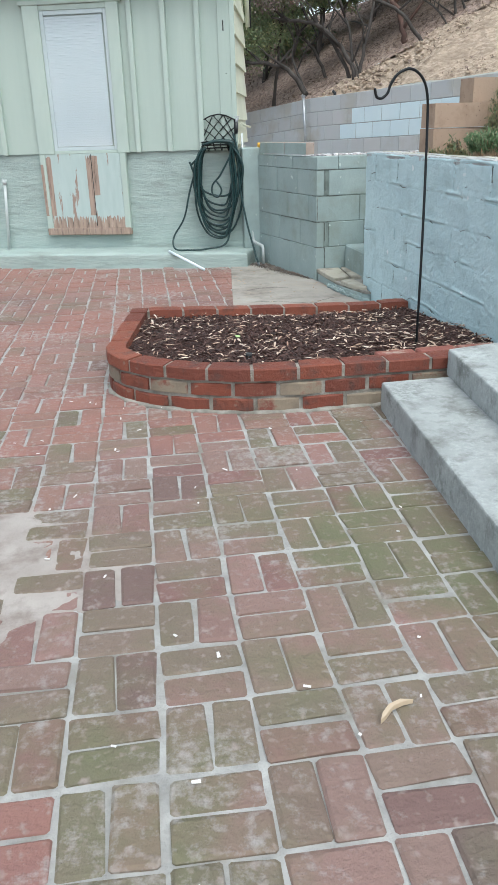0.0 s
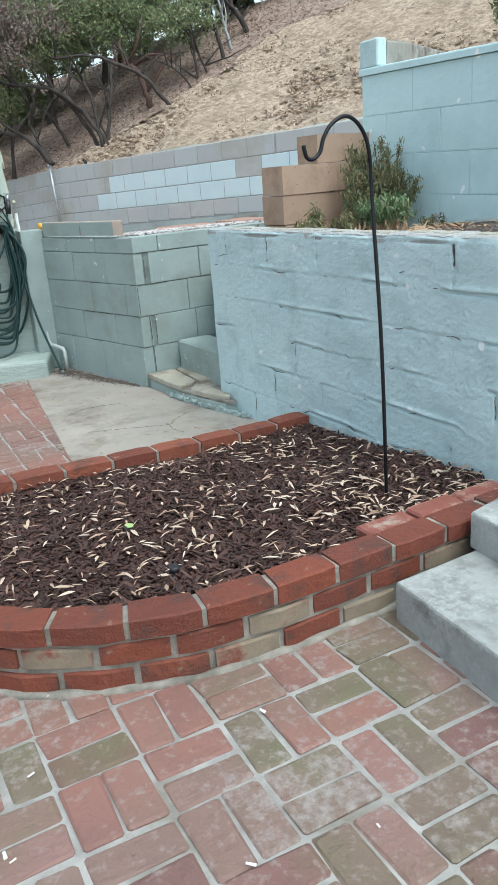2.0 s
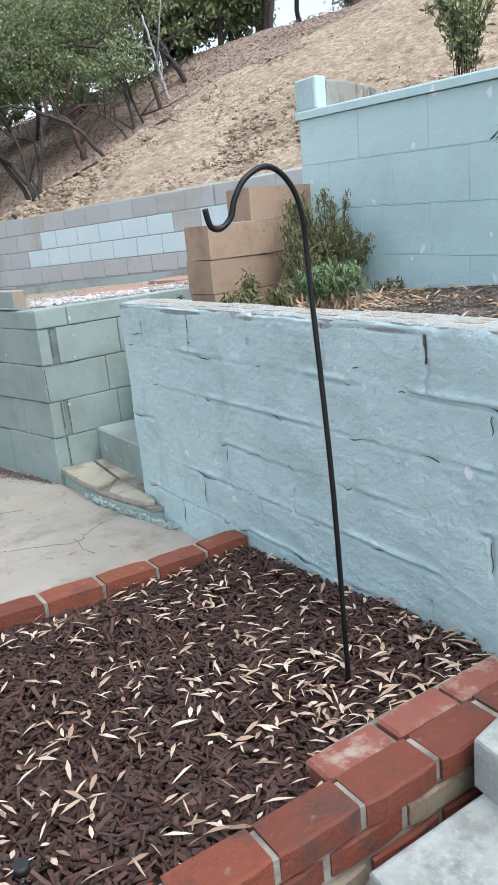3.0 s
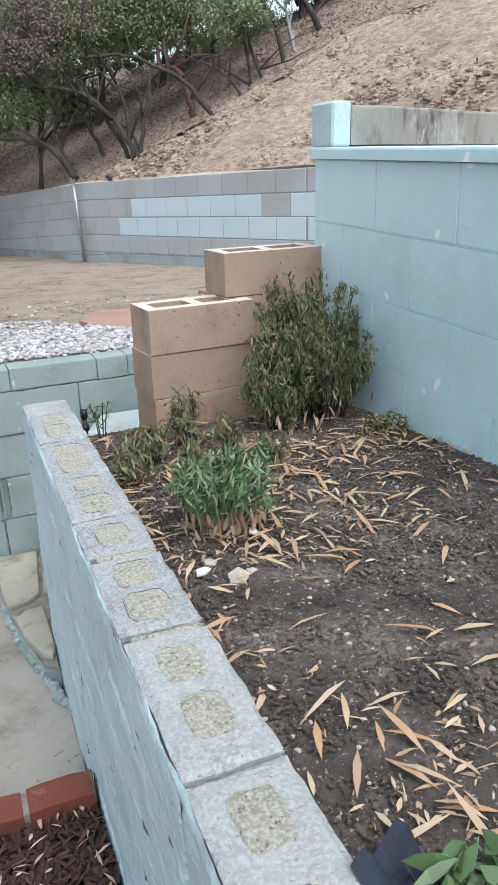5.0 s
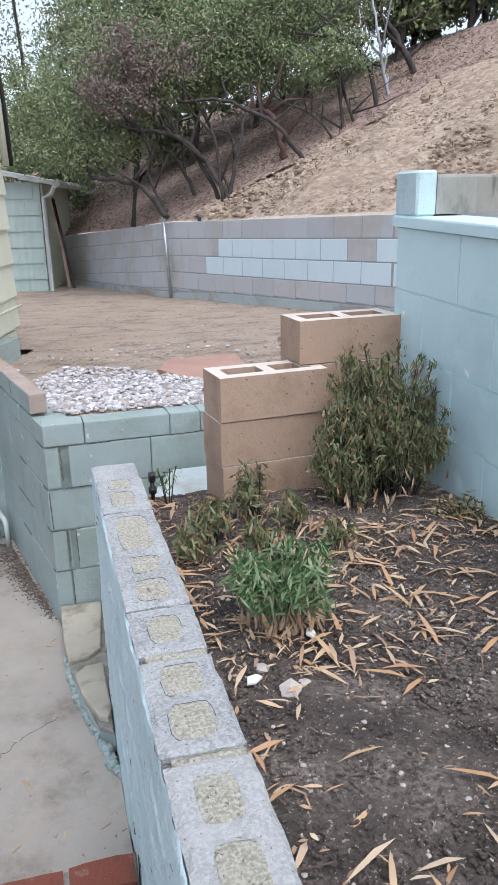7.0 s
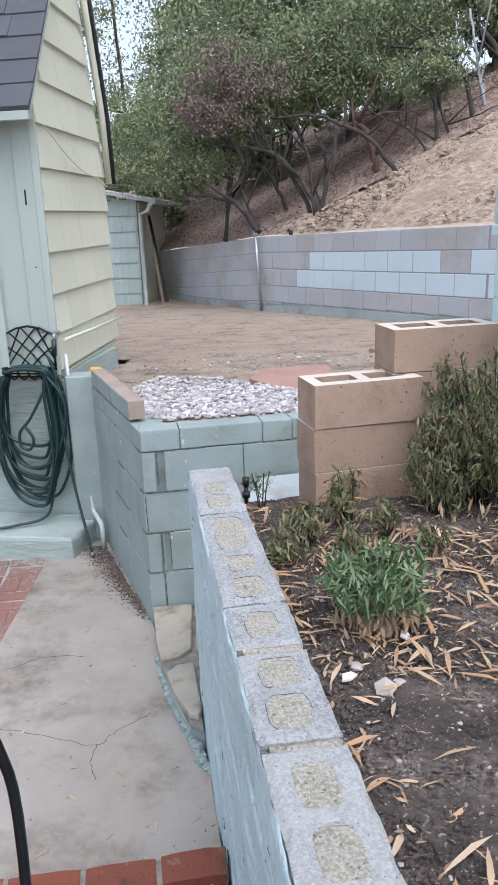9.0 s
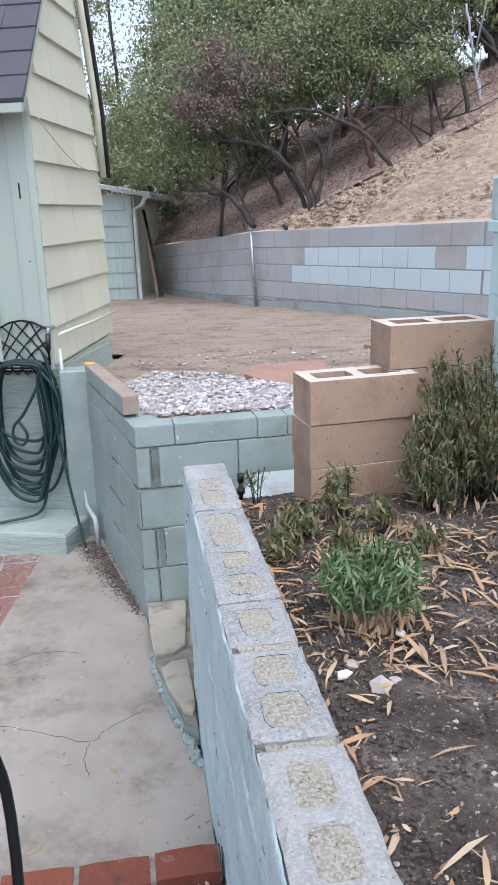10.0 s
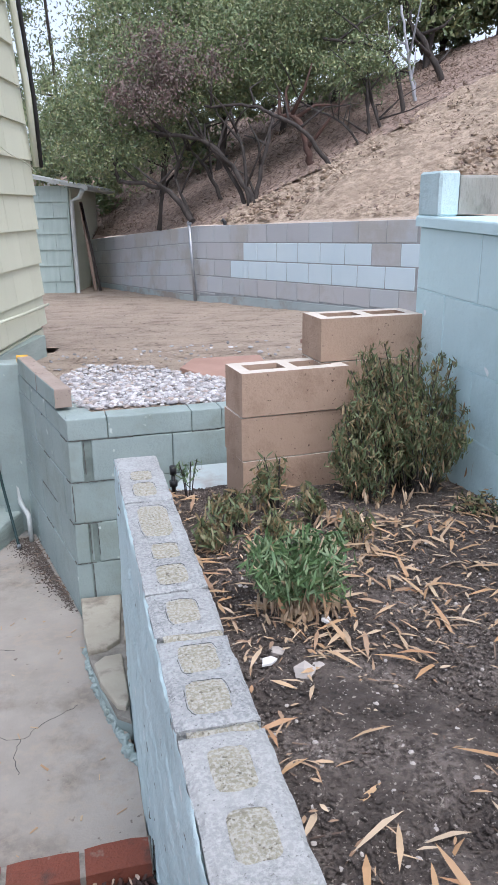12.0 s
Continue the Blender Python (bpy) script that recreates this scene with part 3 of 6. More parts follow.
slab = bpy.data.objects["slab"]
for line in ([(0.20, 5.96), (0.341, 5.902), (0.471, 5.837), (0.596, 5.78), (0.656, 5.839), (0.74, 5.893), (0.80, 5.93)], [(0.596, 5.78), (0.58, 5.69), (0.60, 5.60)], [(0.2, 6.35), (0.36, 6.42), (0.55, 6.38)]):
    part("crack", tube([(p.x + 0.004 * math.sin(k * 2.3), p.y + 0.004 * math.cos(k * 1.7), 0.0058) for k, p in enumerate(spline([(a, b, 0) for a, b in line], 5))], 0.0013, 4), M["shade"], slab, "hairline crack")

# ---- house ----
HOUSE = pose(0.41, 7.8, 0, 0, 0, -18)
house = thing("house", "pale sage house with board and batten front", "house", HOUSE)
part("foundation_wall", prism([(-6, 0.0), (0.24, 0.0), (0.24, 0.06), (0.0, 0.08), (0.0, 1.0), (-6, 1.0)], -0.05, 0.985), M["lower"], house, "sage painted rough lower wall")
part("front_wall", box((-6, -0.02, 0.99), (0.0, 0.06, 2.42)), M["siding"], house, "sage vertical board siding")
for k, u in enumerate((-3.9, -3.5, -3.1, -2.7, -2.165, -0.89, -0.597, -0.303)):
    bb = box((u - 0.022, -0.054, 0.985), (u + 0.022, -0.0205, 2.42), 0.003)
    part("batten", bb, M["trim"], house)
part("corner_board", box((-0.13, -0.034, 0.985), (0.0, -0.0205, 2.36), 0.003), M["siding"], house)
part("sill_plate", box((-6, -0.03, 0.10), (0.12, -0.001, 0.135), 0.004), M["lower"], house)
# window
win = thing("window_1", "tall white-framed window with closed white blinds in sage trim", "window", HOUSE, kind="structure")
for lo, hi in (((-1.84, -0.055, 0.985), (-1.69, -0.021, 2.19)), ((-1.09, -0.055, 0.985), (-0.98, -0.021, 2.19)), ((-1.87, -0.062, 2.19), (-0.95, -0.021, 2.225)), ((-1.85, -0.045, 2.225), (-0.97, -0.021, 2.36)), ((-1.69, -0.050, 0.985), (-1.09, -0.021, 1.012)), ((-1.69, -0.045, 2.145), (-1.09, -0.021, 2.19))):
    part("window_trim", box(lo, hi, 0.004), M["trim"], win)
for lo, hi in (((-1.69, -0.040, 1.013), (-1.655, -0.021, 2.144)), ((-1.12, -0.040, 1.013), (-1.091, -0.021, 2.144)), ((-1.654, -0.040, 2.11), (-1.121, -0.021, 2.144)), ((-1.654, -0.040, 1.013), (-1.121, -0.021, 1.045))):
    part("window_frame", box(lo, hi, 0.003), M["vinyl"], win)
for k in range(52):
    z = 1.050 + k * 0.0202
    bb = bmesh.new()
    hexa(bb, [Vector(c) for c in ((-1.665, -0.034, z), (-1.135, -0.034, z), (-1.135, -0.026, z), (-1.665, -0.026, z), (-1.665, -0.030, z + 0.019), (-1.135, -0.030, z + 0.019), (-1.135, -0.022, z + 0.019), (-1.665, -0.022, z + 0.019))])
    part("blind_slat", bb, M["white"], win)
part("pane", box((-1.66, -0.038, 1.04), (-1.115, -0.0365, 2.115)), M["glass"], win).visible_shadow = False
# panel under the window
panel = thing("peeling_panel", "sage wooden panel below the window, paint peeled to brown wood", "panel", HOUSE @ pose(0, 0, 0))
part("board", box((-1.785, -0.05, 0.33), (-1.075, -0.002, 0.985), 0.004), M["peel"], panel)
part("stile", box((-1.84, -0.055, 0.285), (-1.786, -0.002, 0.985), 0.004), M["trim"], panel)
part("stile", box((-1.074, -0.055, 0.29), (-1.02, -0.002, 0.985), 0.004), M["trim"], panel)
part("bottom_rail", box((-1.84, -0.066, 0.262), (-1.02, -0.002, 0.326), 0.006), M["oldwood"], panel, "worn bare wood rail")


def bare_patch(u0, u1, z0, z1, seed, rag=0.06, front=-0.0525):
    """Bare wood where the paint has peeled, ragged along its upper edge."""
    r = random.Random(seed)
    bb = bmesh.new()
    n = max(4, int((u1 - u0) / 0.008))
    top_z = [z1 - abs(r.gauss(0, rag)) * (1 if i % 2 else 0.3) for i in range(n + 1)]
    low = [(u0 + (u1 - u0) * i / n + r.uniform(-0.002, 0.002), z0) for i in range(n + 1)]
    rows2 = [[bb.verts.new((u, y, z)) for (u, _), z in zip(low, zs)] for y, zs in ((front, [z0] * (n + 1)), (front, top_z), (-0.0495, top_z))]
    for a, b in zip(rows2, rows2[1:]):
        for i in range(n):
            bb.faces.new((a[i], a[i + 1], b[i + 1], b[i]))
    return bb


part("bare_strip", bare_patch(-1.783, -1.075, 0.328, 0.44, 1), M["oldwood"], panel, "bare weathered wood")
part("bare_strip", bare_patch(-1.783, -1.735, 0.44, 0.97, 2, 0.02), M["oldwood"], panel, "bare brown wood")
part("bare_strip", bare_patch(-1.40, -1.345, 0.44, 0.975, 3, 0.03), M["oldwood"], panel, "bare brown wood")
part("bare_strip", bare_patch(-1.345, -1.29, 0.62, 0.975, 4, 0.03, -0.0522), M["oldwood"], panel, "bare brown wood")
part("bare_strip", box((-1.839, -0.0575, 0.44), (-1.812, -0.0545, 0.90), 0.001), M["oldwood"], panel, "bare brown wood")
part("groove", box((-1.352, -0.0535, 0.34), (-1.346, -0.0518, 0.98)), M["shade"], panel, "dark board seam")
# gable end, in rows of shingles, seen from the front
SIDE = HOUSE @ pose(0.004, -0.02, 0, 0, 0, 94 - 0)
side = thing("gable_wall", "cream painted wide shingle siding on the gable end", "wall", SIDE, kind="structure")
rows = [1.03, 1.235, 1.455, 1.68, 1.90, 2.12, 2.34, 2.56, 2.78, 3.00, 3.22, 3.44]


def gable_v(z):
    lo = 0.0 if z < 2.36 else (z - 2.36) * 0.62 - 0.07
    hi = 1.26 if z < 2.15 else 1.26 - (z - 2.15) * 0.30
    return lo, hi


part("sheathing", prism([(0.0, 0.02), (1.24, 0.02), (1.24, 0.08), (0.0, 0.08)], 0.98, 2.3), M["cream"], side)
for k, z in enumerate(rows):
    u = -0.02
    lo, hi = gable_v(z + 0.1)
    rr = random.Random(k)
    u = lo
    while u < hi - 0.02:
        w = min(rr.uniform(0.22, 0.42), hi - u)
        bb = bmesh.new()
        top = z + 0.235
        hexa(bb, [Vector(c) for c in ((u + 0.001, -0.022, z), (u + w - 0.001, -0.022, z), (u + w - 0.001, 0.02, z), (u + 0.001, 0.02, z), (u + 0.001, 0.0, top), (u + w - 0.001, 0.0, top), (u + w - 0.001, 0.02, top), (u + 0.001, 0.02, top))])
        part("shingle", bb, M["cream"], side)
        u += w
part("corner_strip", box((-0.020, -0.012, 1.0), (-0.001, 0.03, 2.36), 0.003), M["siding"], side)
part("skirt_board", box((0.0, 0.004, 0.86), (1.24, 0.018, 1.0), 0.003), M["cream"], side)
bm = bmesh.new()
part("back_rake", tube([(1.22, -0.05, 2.08), (1.17, -0.05, 2.5), (1.02, -0.05, 2.95), (0.83, -0.05, 3.5)], 0.022, 4), M["cream"], side)
part("rake_edge", tube([(1.28, -0.07, 2.08), (1.24, -0.07, 2.5), (1.09, -0.07, 2.95), (0.91, -0.07, 3.5)], 0.014, 4), M["shade"], side, "dark roof edge")
# roof over the front
roof = thing("roof", "dark grey asphalt shingle roof with painted fascia board", "roof", HOUSE)
part("deck", prism([(-6, -0.16), (0.05, -0.16), (0.05, 0.75), (-6, 0.75)], lambda x, y: 2.35 + (y + 0.16) * 1.5, lambda x, y: 2.38 + (y + 0.16) * 1.5), M["trim"], roof)
part("fascia", box((-6, -0.185, 2.335), (0.05, -0.16, 2.38), 0.003), M["trim"], roof)
part("roof_back", prism([(-6, 0.76), (-0.12, 0.76), (-0.12, 1.3), (-6, 1.3)], lambda x, y: 3.68 - (y - 0.76) * 2.2, lambda x, y: 3.72 - (y - 0.76) * 2.2), M["roof"], roof)
for r in range(9):
    v, z = -0.18 + r * 0.083, 2.375 + r * 0.125
    u = 0.06
    rr = random.Random(50 + r)
    while u > -2.2:
        w = rr.uniform(0.10, 0.24)
        bb = bmesh.new()
        th = 0.010 + rr.choice((0, 0.004))
        hexa(bb, [Vector(c) for c in ((u - w + 0.001, v, z + 0.006), (u, v, z + 0.006), (u, v + 0.1, z + 0.156), (u - w + 0.001, v + 0.1, z + 0.156), (u - w + 0.001, v - th, z + 0.012 + th), (u, v - th, z + 0.012 + th), (u, v + 0.096, z + 0.165), (u - w + 0.001, v + 0.096, z + 0.165))])
        bmesh.ops.recalc_face_normals(bb, faces=bb.faces)
        part("shingle", bb, M["roof"], roof)
        u -= w
part("shingle_bed", prism([(-6, -0.17), (0.055, -0.17), (0.055, 0.76), (-6, 0.76)], lambda x, y: 2.382 + (y + 0.17) * 1.5, lambda x, y: 2.39 + (y + 0.17) * 1.5), M["roof"], roof)
# curb along the house
solid("house_curb", prism([(-6, -0.36), (0.12, -0.36), (0.15, -0.06), (0.15, -0.001), (-6, -0.001)], -0.05, 0.13, bevel=0.02), M["lower"], "sage painted concrete curb along the foot of the house", "curb", HOUSE, kind="structure")

# ---- low walls ----
rng = random.Random(4)
COURSES = [0.945, 0.848, 0.655, 0.458, 0.262, -0.03]


def laid_face(root, p0, p1, joints, depth, seed, low=0.0):
    """One face of a block wall: a block between each pair of joints, with thick uneven paint over it; a very narrow one is a recessed mortar channel."""
    r = random.Random(seed)
    a, b = Vector((*p0, 0)), Vector((*p1, 0))
    d = (b - a).normalized()
    n = Vector((d.y, -d.x, 0))
    for row, cuts in enumerate(joints):
        zt, zb = COURSES[row], COURSES[row + 1]
        ends = [0.0] + cuts + [(b - a).length]
        for u0, u1 in zip(ends, ends[1:]):
            narrow = u1 - u0 < 0.05
            g = 0.0022
            out = (-0.006 if narrow else r.uniform(-0.001, 0.004))
            w = [r.uniform(-0.0012, 0.0012) for _ in range(8)]
            lo, hi = u0 + (g if u0 > 0 else 0) + (0.005 if narrow else 0), u1 - (g if u1 < ends[-1] else 0)
            z0, z1 = zb + 0.0022 + w[4], zt - (0.0022 if row else low) + w[5] * (row > 0)
            c = [a + d * (lo + w[0]) + n * (out + w[6]), a + d * (hi + w[1]) + n * (out + w[7]), a + d * (hi + w[1]) - n * (depth if row == 0 else 0.02), a + d * (lo + w[0]) - n * (depth if row == 0 else 0.02)]
            bb = bmesh.new()
            hexa(bb, [q + Vector((0, 0, z0)) for q in c] + [q + Vector((0, 0, z1)) for q in c])
            bmesh.ops.recalc_face_normals(bb, faces=bb.faces)
            bmesh.ops.bevel(bb, geom=list(bb.edges), offset=0.005, segments=2, affect="EDGES", profile=0.6)
            part("block", bb, M["green"], root)


wall_a = thing("yard_wall", "sage painted concrete block retaining wall, paint chipped along its top", "wall", kind="structure")
part("core", prism([(0.590, 7.70), (0.840, 6.626), (2.18, 6.686), (2.18, 6.79), (0.945, 6.735), (0.710, 7.70)], -0.05, 0.925), M["groove"], wall_a)
laid_face(wall_a, (0.585, 7.70), (0.835, 6.62), [[0.33, 0.69], [0.39, 0.78], [0.18, 0.59, 0.98], [0.43, 0.83], [0.24, 0.64]], 0.14, 5, 0.005)
laid_face(wall_a, (0.835, 6.62), (2.18, 6.68), [[0.175, 0.55, 0.69, 1.05], [0.062, 0.100, 0.46, 0.86], [0.36, 0.76], [0.062, 0.100, 0.40, 0.80], [0.066, 0.42, 0.82]], 0.115, 6)


def wall_slits():
    """Dark open cracks in the joints near the corner of the yard wall, their shade in the colour."""
    r = random.Random(23)
    bb = bmesh.new()
    o, d = Vector((0.835, 6.62, 0)), Vector((1.345, 0.06, 0)).normalized()
    e = Vector((0.585 - 0.835, 7.70 - 6.62, 0)).normalized()
    lines = []
    for z in COURSES[1:5]:
        lines += [(o, d, 0.0, r.uniform(0.08, 0.30), z, z, (0.0, -0.0035, 0)), (o, e, 0.0, r.uniform(0.03, 0.12), z, z, (-0.0035, 0, 0))]
        lines.append((o, e, 0.25 + r.uniform(0, 0.3), 0.40 + r.uniform(0.1, 0.4), z, z, (-0.0035, 0, 0)))
    for row, u in ((1, 0.066), (3, 0.066), (3, 0.103), (2, 0.004), (4, 0.07)):
        lines.append((o, d, u, u + 0.003, COURSES[row] - 0.01, COURSES[row + 1] + 0.01 + r.uniform(0, 0.05), (0, -0.0035, 0)))
    lines.append((o, d, 0.55, 0.69, 0.848, 0.850, (0, -0.0035, 0)))
    for o_, w, u0, u1, z0, z1, off in lines:
        n = 12
        pts = [o_ + w * (u0 + (u1 - u0) * i / n) + Vector(off) * 0.7 + Vector((0, 0, z0 + (z1 - z0) * i / n + r.uniform(-0.002, 0.002))) for i in range(n + 1)]
        tube(pts, [0.0008 + 0.0020 * abs(math.sin(i * 0.9 + u0 * 20)) for i in range(n + 1)], 5, bb)
    return bb


part("crevice", wall_slits(), M["crevice"], wall_a, "open joints with their shade in dark colour")
solid("yard_edge", prism([(0.705, 7.69), (0.940, 6.728), (2.18, 6.788), (2.18, 7.25), (0.92, 7.25), (0.78, 7.69)], 0.4, lambda x, y: 0.934 - 0.052 * max(0.0, y - 6.9)), M["dirt"], "tan dirt behind the top of the sage block wall", "ground", kind="structure")
solid("house_bank", prism([(0.52, 7.835), (0.78, 7.80), (1.02, 8.95), (0.62, 8.95)], 0.3, lambda x, y: 0.934 - 0.052 * (y - 6.9)), M["dirt"], "tan dirt against the foot of the gable wall", "ground", kind="structure")
solid("side_wall", box((0.44, 7.69, 0.0), (0.60, 7.83, 1.0), 0.006), M["green"], "short sage painted block wall between the house and the yard wall", "wall", kind="structure")
wall_b = block_run("planter_wall", [(1.0, 5.90, -0.05, 0.958), (1.0, 3.60, -0.05, 0.958)], M["blue"], M["blue"], 0.20, 0.408, 0.135, -1, "pale blue painted block retaining wall with raw grout-filled top", rng=rng, proud=0.003, gap=0.004)
solid("planter_wall_end", prism([(1.137, 3.60), (2.13, 3.60), (2.13, 3.74), (1.137, 3.74)], 0.0, 0.929), M["blue"], "pale blue painted block wall under the bed end cap", "wall", kind="structure")
solid("planter_wall_return", prism([(0.990, 3.60), (2.13, 3.60), (2.13, 3.742), (0.990, 3.742)], 0.93, 1.008, bevel=0.008), M["blue"], "pale blue painted block wall closing the planting bed", "wall", kind="structure")


def painted_skin():
    """The thick uneven paint and smeared joints over the face of the planter wall."""
    ys, zs = np.linspace(3.60, 5.897, 330), np.linspace(-0.03, 0.996, 150)
    Y, Z = np.meshgrid(ys, zs)
    relief = 0.006 * bumps(Y, Z * 1.3, 0.20, 41, 3) + 0.0035 * np.abs(bumps(Y, Z * 1.8, 0.05, 42, 3))
    mask = np.clip(bumps(Y, Z, 0.25, 43, 2) * 2.5 + 0.75, 0, 1)
    for k in range(6):
        zj = 0.975 - 0.163 * k
        wav = zj + 0.008 * bumps(Y, Z * 0 + k, 0.3, 44 + k, 2)
        lip = np.clip(bumps(Y, Z * 0 + k * 3.0, 0.16, 60 + k, 2) * 3, 0, 1)
        relief += (0.007 * np.exp(-((Z - wav - 0.012) / 0.009) ** 2) - 0.020 * np.exp(-((Z - wav) / 0.005) ** 2)) * mask * np.clip(lip + 0.15, 0, 1)
        for q in range(7):
            yj = 4.078 + 0.408 * q - (0.204 if k % 2 else 0)
            relief -= 0.018 * np.exp(-((Y - yj - 0.004 * np.sin(Z * 40)) / 0.004) ** 2) * (Z < zj) * (Z > zj - 0.163) * np.clip(bumps(Y, Z, 0.11, 77, 2) * 3, 0, 1) * (1.0 if k else 2.0)
    top_edge = np.clip((Z - 0.975) / 0.023, 0, 1)
    relief = relief - 0.006 * top_edge ** 2 * (1 + bumps(Y, Z * 0, 0.05, 66, 2))
    Z = np.where(Z > 0.985, Z - 0.004 * (Y > 4.43) - 0.004 * np.clip(bumps(Y, Z * 0, 0.07, 67, 3), 0, 1), Z)
    me = quads("skin", np.stack([0.9965 - relief - 0.004, Y, Z], -1).reshape(-1, 3), np.array([(i + 1, i, i + 330, i + 331) for r in range(149) for i in range(r * 330, r * 330 + 329)]), M["blue"], True)
    return me


part("painted_skin", painted_skin(), M["blue"], wall_b)


def shade_slits():
    """Short dark tubes drawn as the shade in slits along the painted-over joints."""
    r = random.Random(17)
    bb = bmesh.new()
    for k in range(6):
        zj = 0.975 - 0.163 * k if k else 0.862
        y = 3.66 + r.uniform(0, 0.2)
        while y < 5.80:
            L = r.uniform(0.03, 0.16)
            pts = [(0.9945 + 0.0012 * math.sin(q * 1.7), y + L * q / 6, zj + 0.006 * math.sin(y * 9 + q * 0.8) + r.uniform(-0.002, 0.002)) for q in range(7)]
            # each dark tube is painted shade, not an opening in the wall
            tube(pts, [0.0004 + 0.0020 * math.sin(math.pi * q / 6) for q in range(7)], 5, bb)
            y += L + r.uniform(0.05, 0.40)
        for q in range(6):
            yj = 4.078 + 0.408 * q - (0.204 if k % 2 else 0)
            if yj < 5.85 and (k == 0 or r.random() < 0.35):
                top_z, L = (0.985, 0.085) if k == 0 else (zj - r.uniform(0.0, 0.05), r.uniform(0.04, 0.09))
                wide = 0.0045 if (k == 0 and q == 0) else 0.0016
                tube([(0.9945, yj + 0.004 * math.sin(i * 1.3 + q), top_z - L * i / 5) for i in range(6)], [wide * (0.5 + 0.5 * math.sin(math.pi * (i + 0.5) / 6)) for i in range(6)], 5, bb)
    return bb


part("crevice", shade_slits(), M["crevice"], wall_b, "dark slivers drawn as the shade in the painted joints")


def rough_slab(lo, hi, seed, step=0.012, wob=0.005):
    """A slab with a grainy top and chipped, wandering edges."""
    nx, ny = max(3, int((hi[0] - lo[0]) / step)), max(3, int((hi[1] - lo[1]) / step))
    X, Y = np.meshgrid(np.linspace(lo[0], hi[0], nx), np.linspace(lo[1], hi[1], ny))
    e = np.minimum(np.minimum(X - lo[0], hi[0] - X) / 0.010, np.minimum(Y - lo[1], hi[1] - Y) / 0.010)
    Z = hi[2] + 0.0012 * bumps(X + seed, Y, 0.02, seed, 3) - 0.006 * np.clip(1 - e, 0, 1) * (1 + 0.8 * bumps(X, Y + seed, 0.03, seed + 1, 2))
    edge = (e < 0.01)
    X2 = X + np.where((X <= lo[0] + 1e-6) | (X >= hi[0] - 1e-6), wob * bumps(X, Y * 1.0 + seed, 0.06, seed + 2, 3), 0)
    Y2 = Y + np.where((Y <= lo[1] + 1e-6) | (Y >= hi[1] - 1e-6), 0.002 * bumps(X + seed, Y, 0.05, seed + 3, 2), 0)
    bm = bmesh.new()
    g = [[bm.verts.new((X2[j, i], Y2[j, i], Z[j, i])) for i in range(nx)] for j in range(ny)]
    for j in range(ny - 1):
        for i in range(nx - 1):
            bm.faces.new((g[j][i], g[j][i + 1], g[j + 1][i + 1], g[j + 1][i]))
    rim = g[0] + [r[-1] for r in g[1:]] + g[-1][-2::-1] + [r[0] for r in g[-2:0:-1]]
    low = [bm.verts.new((v.co.x, v.co.y, lo[2])) for v in rim]
    for i in range(len(rim)):
        k = (i + 1) % len(rim)
        bm.faces.new((low[i], low[k], rim[k], rim[i]))
    return bm


# raw top of the wall: blocks and their filled cells
top = thing("wall_capping", "unpainted rough block tops with two filled cells each", "wall top", kind="structure")
CAPS = [  # from, to, height, material, filled cells as (from, to, half width)
    (3.745, 4.073, 1.002, "palecap", [(3.790, 3.890, 0.034), (3.940, 4.036, 0.034)]),
    (4.082, 4.402, 1.003, "palecap", [(4.136, 4.232, 0.034), (4.266, 4.364, 0.034)]),
    (4.430, 4.698, 0.998, "rawtop", [(4.458, 4.552, 0.038), (4.580, 4.672, 0.038)]),
    (4.726, 4.902, 0.997, "rawtop", [(4.758, 4.858, 0.034)]),
    (4.908, 5.174, 0.999, "rawtop", [(4.930, 5.028, 0.036), (5.064, 5.152, 0.034)]),
    (5.180, 5.462, 0.996, "rawtop", [(5.205, 5.420, 0.042)]),
    (5.468, 5.738, 0.998, "rawtop", [(5.500, 5.612, 0.034), (5.640, 5.722, 0.034)]),
    (5.742, 5.900, 0.994, "rawtop", []),
]
